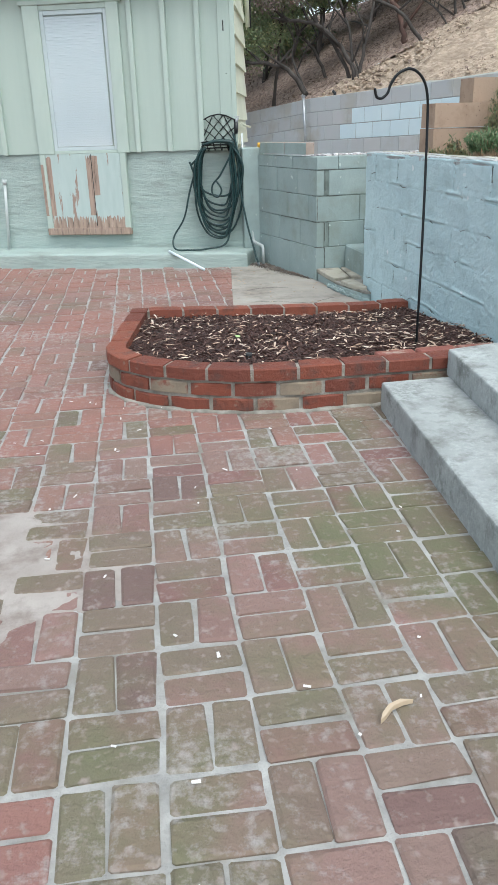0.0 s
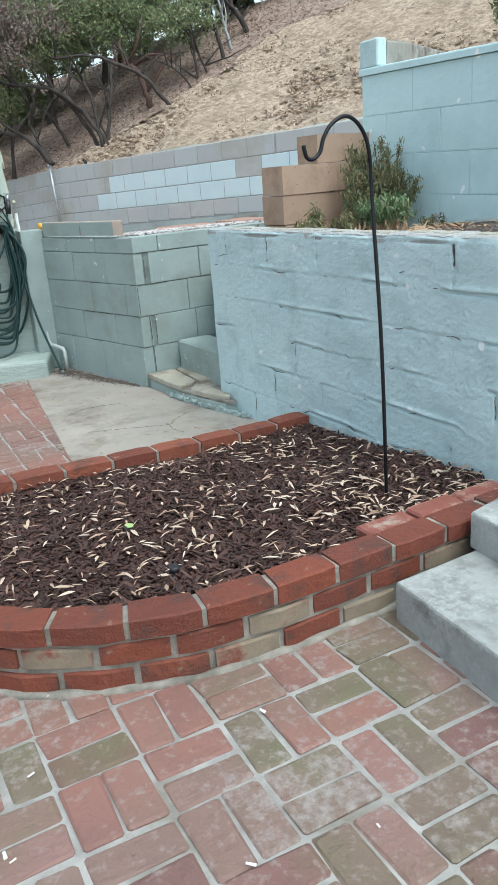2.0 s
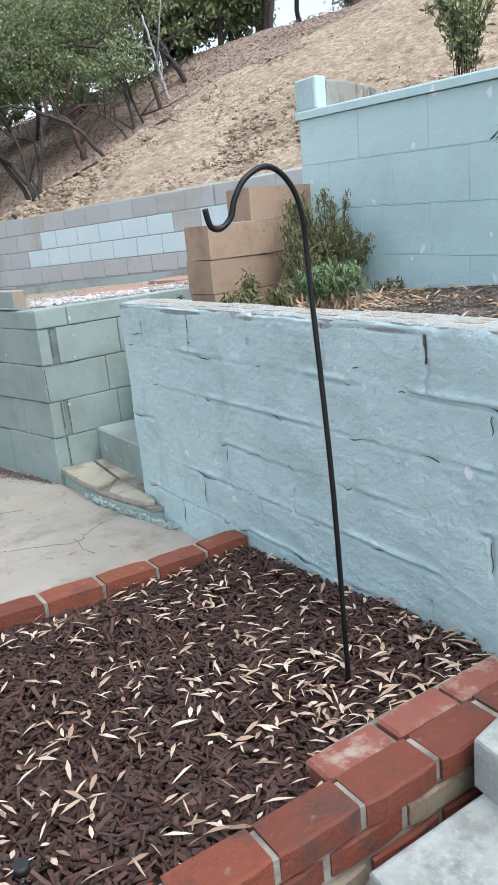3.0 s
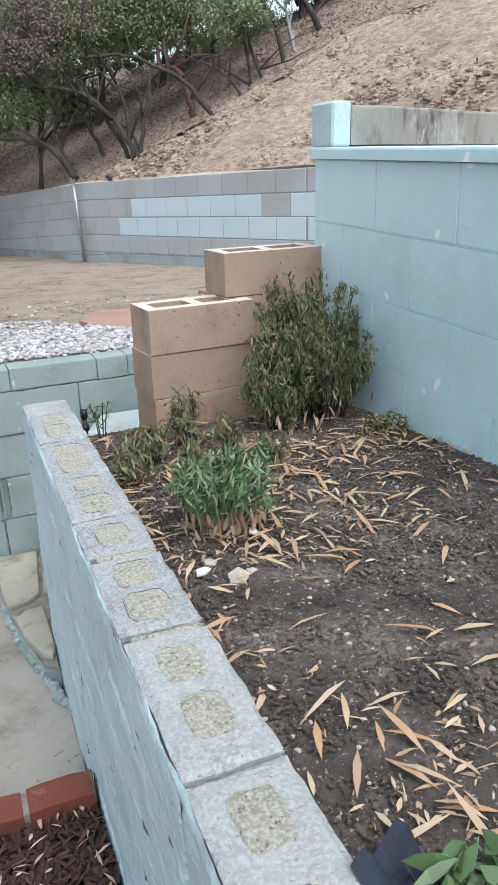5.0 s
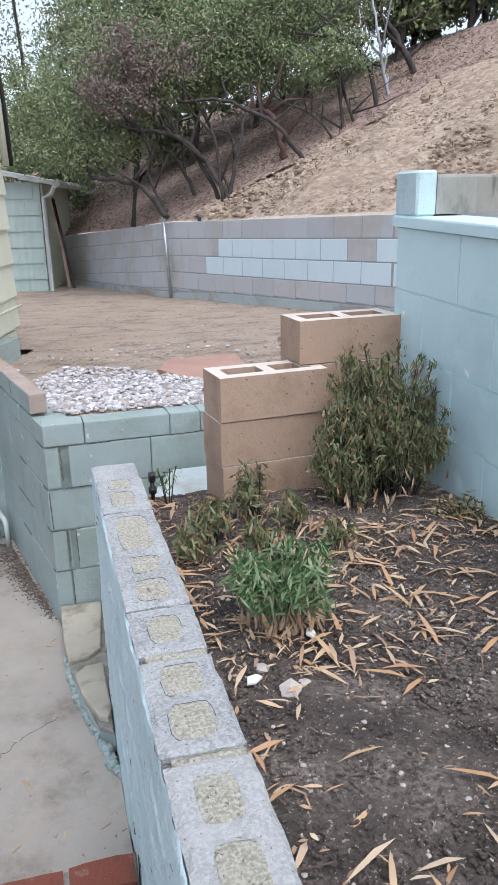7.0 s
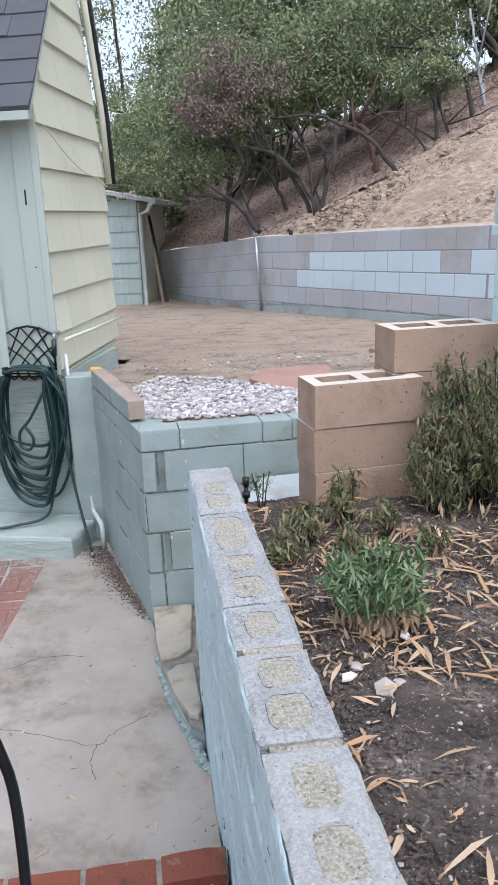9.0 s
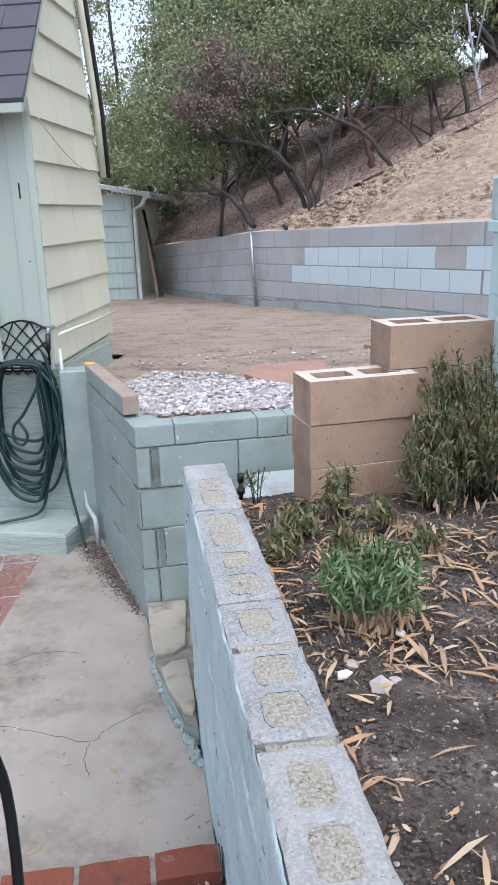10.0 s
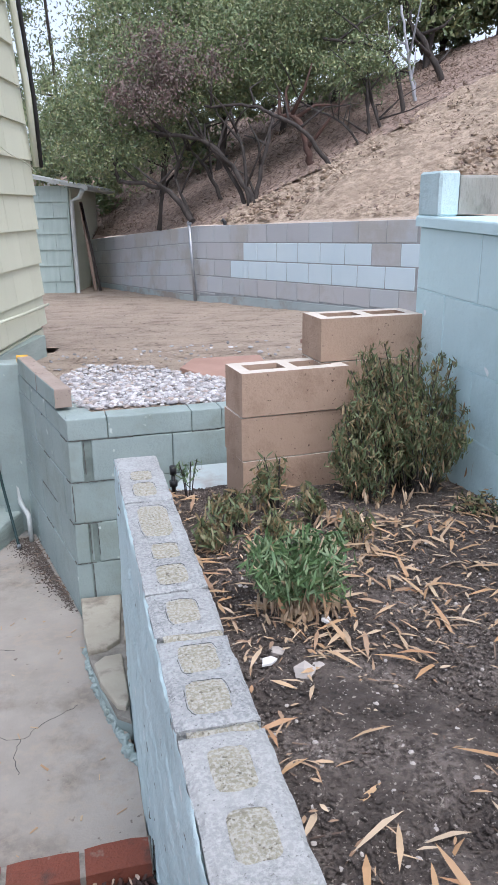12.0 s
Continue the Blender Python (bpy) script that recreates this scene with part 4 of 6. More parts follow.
for k, (y0, y1, zt, mat, cells) in enumerate(CAPS):
    part("block_top", rough_slab((0.9950, y0, 0.952), (1.138, y1, zt), k, 0.010, 0.003), M[mat], top)
    for c0, c1, hw in cells:
        r = random.Random(int(c0 * 1000))
        hy, cy, cx = (c1 - c0) / 2, (c0 + c1) / 2, 1.065 + r.uniform(-0.003, 0.003)
        ring = []
        for j in range(28):
            a = 2 * math.pi * j / 28
            e = 1 + r.uniform(-0.035, 0.035)
            ring.append((hw * e * math.copysign(abs(math.cos(a)) ** 0.42, math.cos(a)), hy * e * math.copysign(abs(math.sin(a)) ** 0.42, math.sin(a))))
        bb = bmesh.new()
        mid = bb.verts.new((cx, cy, zt + 0.0030))
        rings = [[bb.verts.new((cx + x * f, cy + y_ * f, zt + dz + r.uniform(-0.0006, 0.0006))) for x, y_ in ring] for f, dz in ((0.5, 0.0030), (0.88, 0.0026), (0.97, 0.0012), (1.0, -0.004))]
        for i in range(28):
            bb.faces.new((mid, rings[0][i], rings[0][(i + 1) % 28]))
            for ra, rb in zip(rings, rings[1:]):
                bb.faces.new((ra[i], rb[i], rb[(i + 1) % 28], ra[(i + 1) % 28]))
        bmesh.ops.recalc_face_normals(bb, faces=bb.faces)
        part("cell_fill", bb, M["grout"], top, "tan rough grout")
        # a crack round the fill, open here and there
        run_ = [Vector((cx + x * 1.05, cy + y_ * 1.04, zt + 0.0004)) for x, y_ in ring + ring[:1]]
        start = r.randrange(3)
        bb = bmesh.new()
        for a_, b_ in () if mat == "palecap" else ((start, start + 9), (start + 13, start + 20)):
            tube(run_[a_:min(b_, 28)], [0.0003 + 0.0007 * abs(math.sin(q * 1.3 + k)) for q in range(len(run_[a_:min(b_, 28)]))], 5, bb)
        if mat != "palecap":
            part("cell_crack", bb, M["crevice"], top, "dark crack")
for y0, y1 in ((4.403, 4.429), (4.699, 4.725)):
    part("joint_fill", rough_slab((1.012, y0, 0.952), (1.132, y1, 0.996), int(y0 * 100), 0.008, 0.008), M["grout"], top, "tan rough grout")
# cap slabs on the yard wall
for (x0, y0), (x1, y1), nm in (((0.592, 7.64), (0.700, 7.165), "a"), ((0.703, 7.155), (0.792, 6.79), "b")):
    d = Vector((x1 - x0, y1 - y0)).normalized()
    n = Vector((-d.y, d.x)) * 0.075
    cs = solid("cap_slab", prism([(x0, y0), (x1, y1), (x1 + n.x, y1 + n.y), (x0 + n.x, y0 + n.y)], 0.957, 1.045, bevel=0.006), M["capslab"], "tan concrete cap slab with sage painted outer side on the yard wall", "slab", group="cap slabs on the yard wall")
    cs.data.materials.append(M["green"])
    for f in cs.data.polygons:
        if f.normal.dot(Vector((n.x, n.y, 0)).normalized()) < -0.6 or (nm == "a" and f.normal.dot(Vector((n.x, n.y, 0)).normalized()) > 2):
            f.material_index = 1
# upper wall
upper = block_run("upper_wall", [(2.13, 5.98, 0.55, 1.742), (2.13, 3.4, 0.55, 1.672)], M["blue2"], M["bluejoint"], 0.215, 0.43, 0.2, -1, "tall pale blue painted block wall behind the planting bed", rng=None, proud=0.0018, gap=0.0016)
solid("upper_wall_coping", prism([(2.115, 3.4), (2.33, 3.4), (2.33, 5.99), (2.115, 5.99)], lambda x, y: 1.744 - 0.0271 * (5.98 - y), lambda x, y: 1.782 - 0.0271 * (5.98 - y), bevel=0.008), M["blue2"], "pale blue painted coping on the tall wall", "coping", kind="structure")
solid("wall_end_post", box((2.12, 5.83, 1.778), (2.195, 5.99, 1.925), 0.008), M["blue"], "pale blue painted end post above the tall wall", "post", kind="structure")
solid("weathered_kerb", prism([(2.198, 5.838), (2.36, 5.86), (3.25, 6.30), (3.17, 6.47), (2.198, 5.985)], 1.784, 1.912, bevel=0.010), M["moss"], "grey mossy weathered concrete kerb above the tall wall", "kerb", kind="structure")
solid("upper_bank", prism([(2.332, 3.4), (7, 3.4), (6.0, 6.6), (3.2, 6.26), (2.332, 5.83)], 0.5, lambda x, y: 1.63 + max(0, x - 3) * 0.12), M["hill"], "bare tan bank behind the tall wall", "bank", kind="structure")


def back_pick(r, c):
    if r in (1, 2) and c < (9.6 if r == 1 else 10.6) and not (r == 1 and 3.3 < c < 3.9):
        return M["paleblock"]
    return None


def at_wall(s, off=0.0):
    return WALL_P.x + WALL_D.x * s + WALL_N.x * off, WALL_P.y + WALL_D.y * s + WALL_N.y * off


bw = [(*at_wall(s), b, float(wall_top(np.array(s)))) for s, b in ((-4.2, 0.70), (-3.0, 0.68), (0.0, 0.56), (1.2, 0.47), (5.0, 0.38))]
bw += [(0.95, 18.8, 0.34, 1.20), (0.0, 20.2, 0.32, 1.16)]
block_run("back_wall", bw, M["greyblock"], M["greyjoint"], 0.218, 0.41, 0.2, 1, "long grey concrete block retaining wall with a band of pale blue blocks", footing=0.18, gap=0.010, face_mat=M["footing"], pick=back_pick)

# ---- stone steps between the walls ----
stair = thing("stone_steps", "short painted steps topped with tan flagstones between the walls", "steps", kind="structure")
part("riser", prism([(0.846, 6.60), (0.852, 6.30), (0.856, 6.14), (0.868, 6.06), (0.886, 5.93), (0.938, 5.755), (0.989, 5.715), (0.993, 5.91), (1.2, 5.91), (1.2, 6.60)], -0.02, 0.058, bevel=0.010), M["green"], stair, "pale blue painted riser")
part("bedding", prism([(0.846, 6.60), (0.856, 6.12), (0.890, 5.96), (0.940, 5.74), (0.986, 5.70), (0.99, 5.91), (1.18, 5.92), (1.18, 6.60)], 0.058, 0.076, bevel=0.006), M["mortar"], stair, "rough mortar bedding")
for pts in ([(0.836, 6.605), (0.840, 6.30), (0.853, 6.150), (0.93, 6.165), (0.985, 6.215), (1.02, 6.60)], [(0.872, 6.055), (0.915, 6.10), (0.985, 6.105), (0.989, 5.80), (0.972, 5.755), (0.942, 5.775), (0.890, 5.925)], [(1.0, 6.20), (1.16, 6.12), (1.17, 6.60), (1.035, 6.60)]):
    part("flagstone", prism(pts, 0.070, 0.098, bevel=0.007), M["stone"], stair)
rs = np.random.RandomState(44)
f = rs.uniform(0, 1, 170) ** 0.8
rubble = np.stack([np.interp(f, (0, 0.3, 0.7, 1), (0.850, 0.862, 0.935, 0.990)) + rs.normal(0, 0.006, 170), np.interp(f, (0, 0.3, 0.7, 1), (6.30, 6.08, 5.74, 5.55)), rs.uniform(0.0, 0.045, 170) * (1 - 0.6 * f)], -1)
part("rubble", pebbles("rubble", rubble, 0.0125, M["green"], rs, 0.9), M["green"], stair, "rough painted rubble along the foot")
part("upper_step", box((1.07, 5.93, 0.06), (1.29, 6.60, 0.28), 0.010), M["green"], stair)
solid("ledge", prism([(1.12, 6.06), (2.18, 6.06), (2.18, 6.63), (1.37, 6.60)], 0.0, lambda x, y: 0.70 + 0.0 * x, bevel=0.01), M["footing"], "pale painted concrete ledge at the foot of the yard wall", "ledge", kind="structure")

# ---- patio steps ----
steps = thing("patio_steps", "two grey painted concrete steps rising beside the planter", "steps", kind="structure")
part("lower_step", prism([(0.315, 3.60), (0.09, 1.3), (-0.3, -3.0), (2.0, -3.0), (2.0, 3.60)], -0.05, 0.13, bevel=0.010), M["step"], steps)
part("upper_step", prism([(0.625, 3.62), (0.50, 2.6), (0.30, 1.2), (0.0, -3.0), (2.0, -3.0), (2.0, 3.596), (0.97, 3.68)], 0.131, 0.25, bevel=0.010), M["step"], steps)

# ---- planter ----
OUT = [(0.99, 3.655), (0.60, 3.66), (0.31, 3.66), (-0.02, 3.665), (-0.28, 3.70), (-0.50, 3.785), (-0.68, 3.90), (-0.80, 4.03), (-0.855, 4.16), (-0.86, 4.25), (-0.70, 5.07), (0.98, 5.085)]


def sink(x, y):
    """The back row of the planter dips towards the blue wall."""
    return 0.055 * min(1.0, max(0.0, (x + 0.7) / 1.4)) * min(1.0, max(0.0, (y - 4.1) / 0.9))


planter = thing("brick_planter", "low curved red brick planter filled with dark mulch", "planter")
curve = [Vector((x, y, 0)) for x, y in OUT]


def along(s):
    for a, b in zip(curve, curve[1:]):
        L = (b - a).length
        d = (b - a) / L
        if s <= L:
            return a + d * s, d
        s -= L
    return b, d


total = sum((b - a).length for a, b in zip(curve, curve[1:]))


def ring_bricks(name, z0, z1, depth, inset, length, gap, start, mats, s_end=None, seed=0):
    rr = random.Random(seed)
    s = start
    while s < (s_end or total) - 0.06:
        e = min(s + length - gap, (s_end or total))
        j, zj = rr.uniform(-0.004, 0.003), rr.uniform(-0.004, 0.003)
        bb = bmesh.new()
        rows = []
        for q in range(5):
            a, da = along(s + (e - s) * q / 4)
            n = Vector((da.y, -da.x, 0))
            w = rr.uniform(-0.002, 0.002)
            c = 0.004 if q in (0, 4) else 0.0
            rows.append([bb.verts.new(a + n * o + Vector((0, 0, z - sink(a.x, a.y)))) for o, z in ((inset + j + w + c, z0), (inset + j + w + c, z1 + zj - 0.006), (inset + j + w + 0.006 + c, z1 + zj - c * 0.5), (inset + depth, z1 + zj - c * 0.5), (inset + depth, z0))])
        for a, b in zip(rows, rows[1:]):
            for q in range(5):
                bb.faces.new((a[q], b[q], b[(q + 1) % 5], a[(q + 1) % 5]))
        bb.faces.new(rows[0])
        bb.faces.new(rows[-1][::-1])
        bmesh.ops.recalc_face_normals(bb, faces=bb.faces)
        part(name, bb, rr.choice(mats), planter)
        s += length


bm = bmesh.new()
N = 90
ring = []
for k in range(N + 1):
    p, d = along(total * k / N)
    n = Vector((d.y, -d.x, 0))
    ring.append([bm.verts.new(p + n * q + Vector((0, 0, z - sink(p.x, p.y)))) for q, z in ((0.012, -0.03), (0.012, 0.138), (0.004, 0.150), (0.004, 0.200), (0.086, 0.200), (0.086, -0.03))])
for a, b in zip(ring, ring[1:]):
    for k in range(6):
        bm.faces.new((a[k], b[k], b[(k + 1) % 6], a[(k + 1) % 6]))
bmesh.ops.recalc_face_normals(bm, faces=bm.faces)
part("mortar_core", bm, M["mortar"], planter, "pale mortar")
ring_bricks("cap_brick", 0.150, 0.208, 0.098, -0.005, 0.202, 0.015, 0.03, [M["redbrick"]], seed=1)
ring_bricks("brick", 0.080, 0.136, 0.09, 0.002, 0.202, 0.018, 0.12, [M["redbrick"], M["redbrick"], M["tanbrick"]], seed=2)
ring_bricks("brick", 0.008, 0.065, 0.09, 0.002, 0.202, 0.018, 0.02, [M["redbrick"], M["redbrick"], M["redbrick"], M["tanbrick"]], seed=3)
# second row of cap bricks at the wall end
for k in range(3):
    x = 0.36 + k * 0.2
    part("cap_brick", box((x, 3.765, 0.14), (x + 0.187, 3.845, 0.197 + 0.003 * (k % 2)), 0.007), M["wornbrick"], planter, "worn red brick smeared with cement")
part("cement_smear", prism([(0.375, 3.748), (0.43, 3.744), (0.50, 3.752), (0.53, 3.785), (0.49, 3.815), (0.42, 3.822), (0.37, 3.80), (0.36, 3.77)], 0.15, 0.1995, bevel=0.010), M["wornbrick"], planter, "crumbled brick smeared with cement")
part("cement", prism([(0.37, 3.752), (0.98, 3.748), (0.985, 3.86), (0.60, 3.868), (0.42, 3.862), (0.38, 3.83)], 0.12, 0.180, bevel=0.008), M["mortar"], planter, "pale cement bedding")
part("cement_end", prism([(0.925, 5.02), (0.985, 5.0), (0.99, 5.10), (0.93, 5.09)], 0.02, 0.15, bevel=0.015), M["mortar"], planter, "grey cement lump at the wall")
part("skirt", tube(spline([along(total * (0.03 + 0.62 * k / 24))[0] + Vector((0, 0, 0.0)) for k in range(25)], 3), [0.010 + 0.007 * abs(math.sin(k * 0.9)) for k in range(73)], 6), M["mortar"], planter, "grey mortar along the foot")
inner = []
for k in range(61):
    p, d = along(total * k / 60)
    q = p + Vector((d.y, -d.x, 0)) * 0.085
    inner.append((q.x, q.y))
MULCH_IN = inner


def inside(x, y, poly):
    c = False
    for (x0, y0), (x1, y1) in zip(poly, poly[1:] + poly[:1]):
        if (y0 > y) != (y1 > y) and x < (x1 - x0) * (y - y0) / (y1 - y0) + x0:
            c = not c
    return c


solid("mulch_bed", prism(inner, 0.0, lambda x, y: 0.155 - 1.25 * sink(x, y)), M["mulch"], "dark brown bark mulch filling the brick planter", "mulch", kind="structure")

# ---- planting bed soil ----
def bed_z(X, Y):
    return 0.955 - 0.06 * np.clip(Y - 4.6, 0, 1) - 0.22 * np.clip(Y - 5.6, 0, 0.55) + 0.0 * X


xs, ys = np.linspace(1.10, 2.22, 150), np.linspace(3.70, 6.06, 300)
tagged(new("bed_soil", grid_mesh("bed_soil", xs, ys, lambda X, Y: bed_z(X, Y) + 0.016 * bumps(X, Y, 0.11, 5, 5) + 0.006 * np.abs(bumps(X, Y, 0.03, 6, 3)), M["soil"])), "dark crumbly soil of the raised planting bed", "soil", kind="structure")

# ---- tan block stack ----
def hollow_block(name="block"):
    bm = bmesh.new()
    L, D, H, w = 0.395, 0.185, 0.152, 0.042
    gx, gy = [0, w, L / 2 - w / 2, L / 2 + w / 2, L - w, L], [0, 0.048, D - 0.048, D]
    V = {(i, j, k): bm.verts.new((x, y, k * H)) for i, x in enumerate(gx) for j, y in enumerate(gy) for k in (0, 1)}
    full = lambda i, j: 0 <= i < 5 and 0 <= j < 3 and (i, j) not in ((1, 1), (3, 1))
    for i in range(5):
        for j in range(3):
            if not full(i, j):
                continue
            bm.faces.new((V[i, j, 1], V[i + 1, j, 1], V[i + 1, j + 1, 1], V[i, j + 1, 1]))
            bm.faces.new((V[i, j, 0], V[i, j + 1, 0], V[i + 1, j + 1, 0], V[i + 1, j, 0]))
            for di, dj, a, b in ((-1, 0, (i, j + 1), (i, j)), (1, 0, (i + 1, j), (i + 1, j + 1)), (0, -1, (i, j), (i + 1, j)), (0, 1, (i + 1, j + 1), (i, j + 1))):
                if not full(i + di, j + dj):
                    bm.faces.new((V[a + (0,)], V[b + (0,)], V[b + (1,)], V[a + (1,)]))
    return mesh_of(name, bm, M["tanblock"])


block_mesh = hollow_block()
# upward faces take a paler colour than the sides
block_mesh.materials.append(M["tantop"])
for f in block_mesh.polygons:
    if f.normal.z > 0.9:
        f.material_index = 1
JOG, jog = (0.0, 0.002, -0.0015, 0.001, 0.002, -0.002, 0.001, -0.001, 0.0015), 0
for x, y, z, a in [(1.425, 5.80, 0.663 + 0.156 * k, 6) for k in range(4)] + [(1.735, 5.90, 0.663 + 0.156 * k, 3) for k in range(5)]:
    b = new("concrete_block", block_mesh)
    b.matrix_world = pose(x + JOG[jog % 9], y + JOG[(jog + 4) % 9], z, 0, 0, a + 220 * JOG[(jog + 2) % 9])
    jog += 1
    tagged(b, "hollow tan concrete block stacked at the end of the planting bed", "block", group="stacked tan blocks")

# ---- shepherd hook ----
hook = thing("shepherd_hook", "tall black iron shepherd hook stuck in the mulch", "hook", pose(0.645, 4.03, 0.15))
pts = [(0, 0, -0.1), (0.012, 0.03, 0.5), (0.027, 0.085, 0.99), (0.017, 0.085, 1.14), (-0.015, 0.085, 1.21), (-0.07, 0.08, 1.24), (-0.125, 0.08, 1.22), (-0.157, 0.08, 1.18), (-0.17, 0.08, 1.145), (-0.195, 0.08, 1.125), (-0.22, 0.08, 1.13), (-0.23, 0.08, 1.165)]
part("rod", tube(spline(pts, 5), 0.0065, 8), M["iron"], hook)

# ---- shed ----
SHED = pose(1.04, 16.2, 0.42, 0, 0, -12)
shed = thing("shed", "grey-green shingled shed with a low roof and white gutter", "shed", SHED)
part("wall", box((-3, 0, 0), (0, 2.5, 1.72)), M["shedblue"], shed)
for k in range(7):
    z = 0.02 + k * 0.245
    u, rr = -2.0, random.Random(90 + k)
    while u < -0.01:
        w = min(rr.uniform(0.2, 0.4), -u)
        bb = bmesh.new()
        hexa(bb, [Vector(c) for c in ((u + 0.002, -0.025, z), (u + w - 0.002, -0.025, z), (u + w - 0.002, -0.001, z), (u + 0.002, -0.001, z), (u + 0.002, -0.008, z + 0.24), (u + w - 0.002, -0.008, z + 0.24), (u + w - 0.002, -0.001, z + 0.24), (u + 0.002, -0.001, z + 0.24))])
        part("shingle", bb, M["shedblue"], shed)
        u += w
part("side_wall", box((0.001, 0.05, 0), (0.03, 2.4, 1.7)), M["cream"], shed, "cream shingled side")
part("roof", prism([(-3.2, -0.2), (0.35, -0.2), (0.35, 2.7), (-3.2, 2.7)], lambda x, y: 1.66 - 0.20 * (x - 0.35), lambda x, y: 1.71 - 0.20 * (x - 0.35)), M["pvc"], shed, "pale roof edge")
part("gutter", tube([(0.30, -0.22, 1.70), (0.30, 2.5, 1.68)], 0.05, 8), M["pvc"], shed)
part("downpipe", tube([(0.27, -0.24, 1.66), (0.20, -0.12, 1.56), (0.06, -0.06, 1.50), (0.06, -0.06, 0.08), (0.22, -0.10, 0.02)], 0.035, 8), M["pvc"], shed)

# ---- fence post at the back wall ----
post = thing("fence_post", "thin galvanised post leaning against the block wall", "post", pose(2.60, 13.88, 0.46))
part("pole", tube([(0.03, 0, 0), (-0.03, 0.0, 1.14)], 0.024, 8), M["galv"], post)
bm = bmesh.new()
bmesh.ops.create_uvsphere(bm, u_segments=10, v_segments=6, radius=0.035, matrix=pose(-0.03, 0, 1.15))
part("cap", bm, M["galv"], post)

# ---- trees ----
TRUNKS = {
    "oak_a": [(0.07, [(2.62, 13.84, 1.62), (2.39, 13.97, 1.97), (2.1, 14.11, 2.1), (1.7, 14.35, 2.14)]), (0.04, [(2.61, 13.94, 1.70), (2.44, 14.07, 2.17), (2.51, 14.16, 2.49)])],
    "oak_b": [(0.07, [(3.36, 13.58, 1.95), (3.08, 13.75, 2.38), (2.74, 13.92, 2.67), (2.25, 14.19, 2.73)]), (0.06, [(3.26, 13.71, 1.95), (2.96, 13.88, 2.5), (2.67, 14.13, 2.77)]), (0.06, [(3.41, 13.57, 1.95), (3.61, 13.72, 2.58), (3.76, 13.99, 3.02)]), (0.05, [(3.31, 13.59, 1.95), (3.28, 13.7, 2.52), (3.17, 13.93, 2.99)]), (0.06, [(3.18, 14.65, 1.9), (2.97, 14.79, 2.37), (2.77, 15.03, 2.62)])],
    "oak_c": [(0.055, [(4.26, 13.21, 2.38), (3.94, 13.31, 2.76), (3.63, 13.51, 2.93), (3.37, 13.68, 3.06), (2.84, 14.0, 3.07)])],
    "oak_r": [(0.09, [(4.17, 13.66, 2.45), (4.06, 13.7, 2.88), (3.84, 13.87, 2.97)])],
    "oak_d": [(0.03, [(4.7, 13.26, 2.6), (4.47, 13.35, 2.86), (4.23, 13.54, 3.0), (4.05, 13.7, 3.12)])],
    "oak_e": [(0.045, [(4.92, 13.39, 2.7), (4.88, 13.4, 3.07), (4.85, 13.41, 3.34)]), (0.04, [(5.05, 13.33, 2.75), (4.93, 13.38, 3.07), (4.92, 13.49, 3.35)])],
    "oak_f": [(0.06, [(5.39, 13.4, 2.95), (5.3, 13.44, 3.41), (5.16, 13.5, 3.68), (4.91, 13.61, 3.8), (4.41, 13.9, 3.92)])],
    "gum": [(0.05, [(5.62, 13.52, 3.05), (5.53, 13.56, 3.49), (5.48, 13.58, 3.73), (5.42, 13.72, 4.3)])],
    "oak_g": [(0.09, [(6.35, 14.06, 3.3), (6.12, 14.18, 3.8), (5.89, 14.29, 4.16), (5.66, 14.39, 4.59), (5.46, 14.47, 5.08)])],
}
CROWNS = {  # centre, radii, leaves
    "oak_a": [((1.7, 14.7, 2.55), (0.7, 0.6, 0.5), 5000), ((1.2, 16.0, 3.0), (0.9, 0.9, 0.8), 6000)],
    "oak_b": [((2.1, 14.8, 3.3), (1.0, 0.7, 0.75), 10000), ((2.9, 14.6, 3.55), (0.9, 0.6, 0.6), 7000), ((2.4, 16.4, 4.2), (1.2, 1.0, 1.1), 9000)],
    "oak_c": [((3.5, 14.6, 3.75), (0.9, 0.6, 0.55), 7000)],
    "oak_r": [((3.9, 15.0, 4.0), (1.0, 0.7, 0.6), 6000)],
    "oak_d": [((4.15, 14.3, 3.65), (0.7, 0.5, 0.45), 5000)],
    "oak_e": [((4.85, 13.6, 3.55), (0.5, 0.4, 0.4), 3500)],
    "oak_f": [((4.5, 14.4, 4.3), (1.2, 0.8, 0.5), 8000)],
    "gum": [((5.5, 14.6, 4.9), (0.9, 0.8, 0.6), 4500)],
    "oak_g": [((5.2, 15.0, 5.2), (1.5, 1.0, 0.7), 8000)],
}
nprng = np.random.RandomState(7)


def crown_points(centre, radii, count, rng):
    """Leaf places in many small clumps within an ellipsoid, uneven and with gaps."""
    clumps = max(12, count // 90)
    c = rng.normal(0, 1, (clumps, 3))
    c *= (rng.uniform(0.25, 1.0, (clumps, 1)) / np.linalg.norm(c, axis=1)[:, None])
    c = c * np.array(radii) + np.array(centre)
    pick = rng.randint(0, clumps, count)
    spread = rng.uniform(0.05, 0.18, clumps)[pick][:, None] * max(0.8, max(radii))
    return c[pick] + rng.normal(0, 1, (count, 3)) * spread * np.array([1, 1, 0.7])


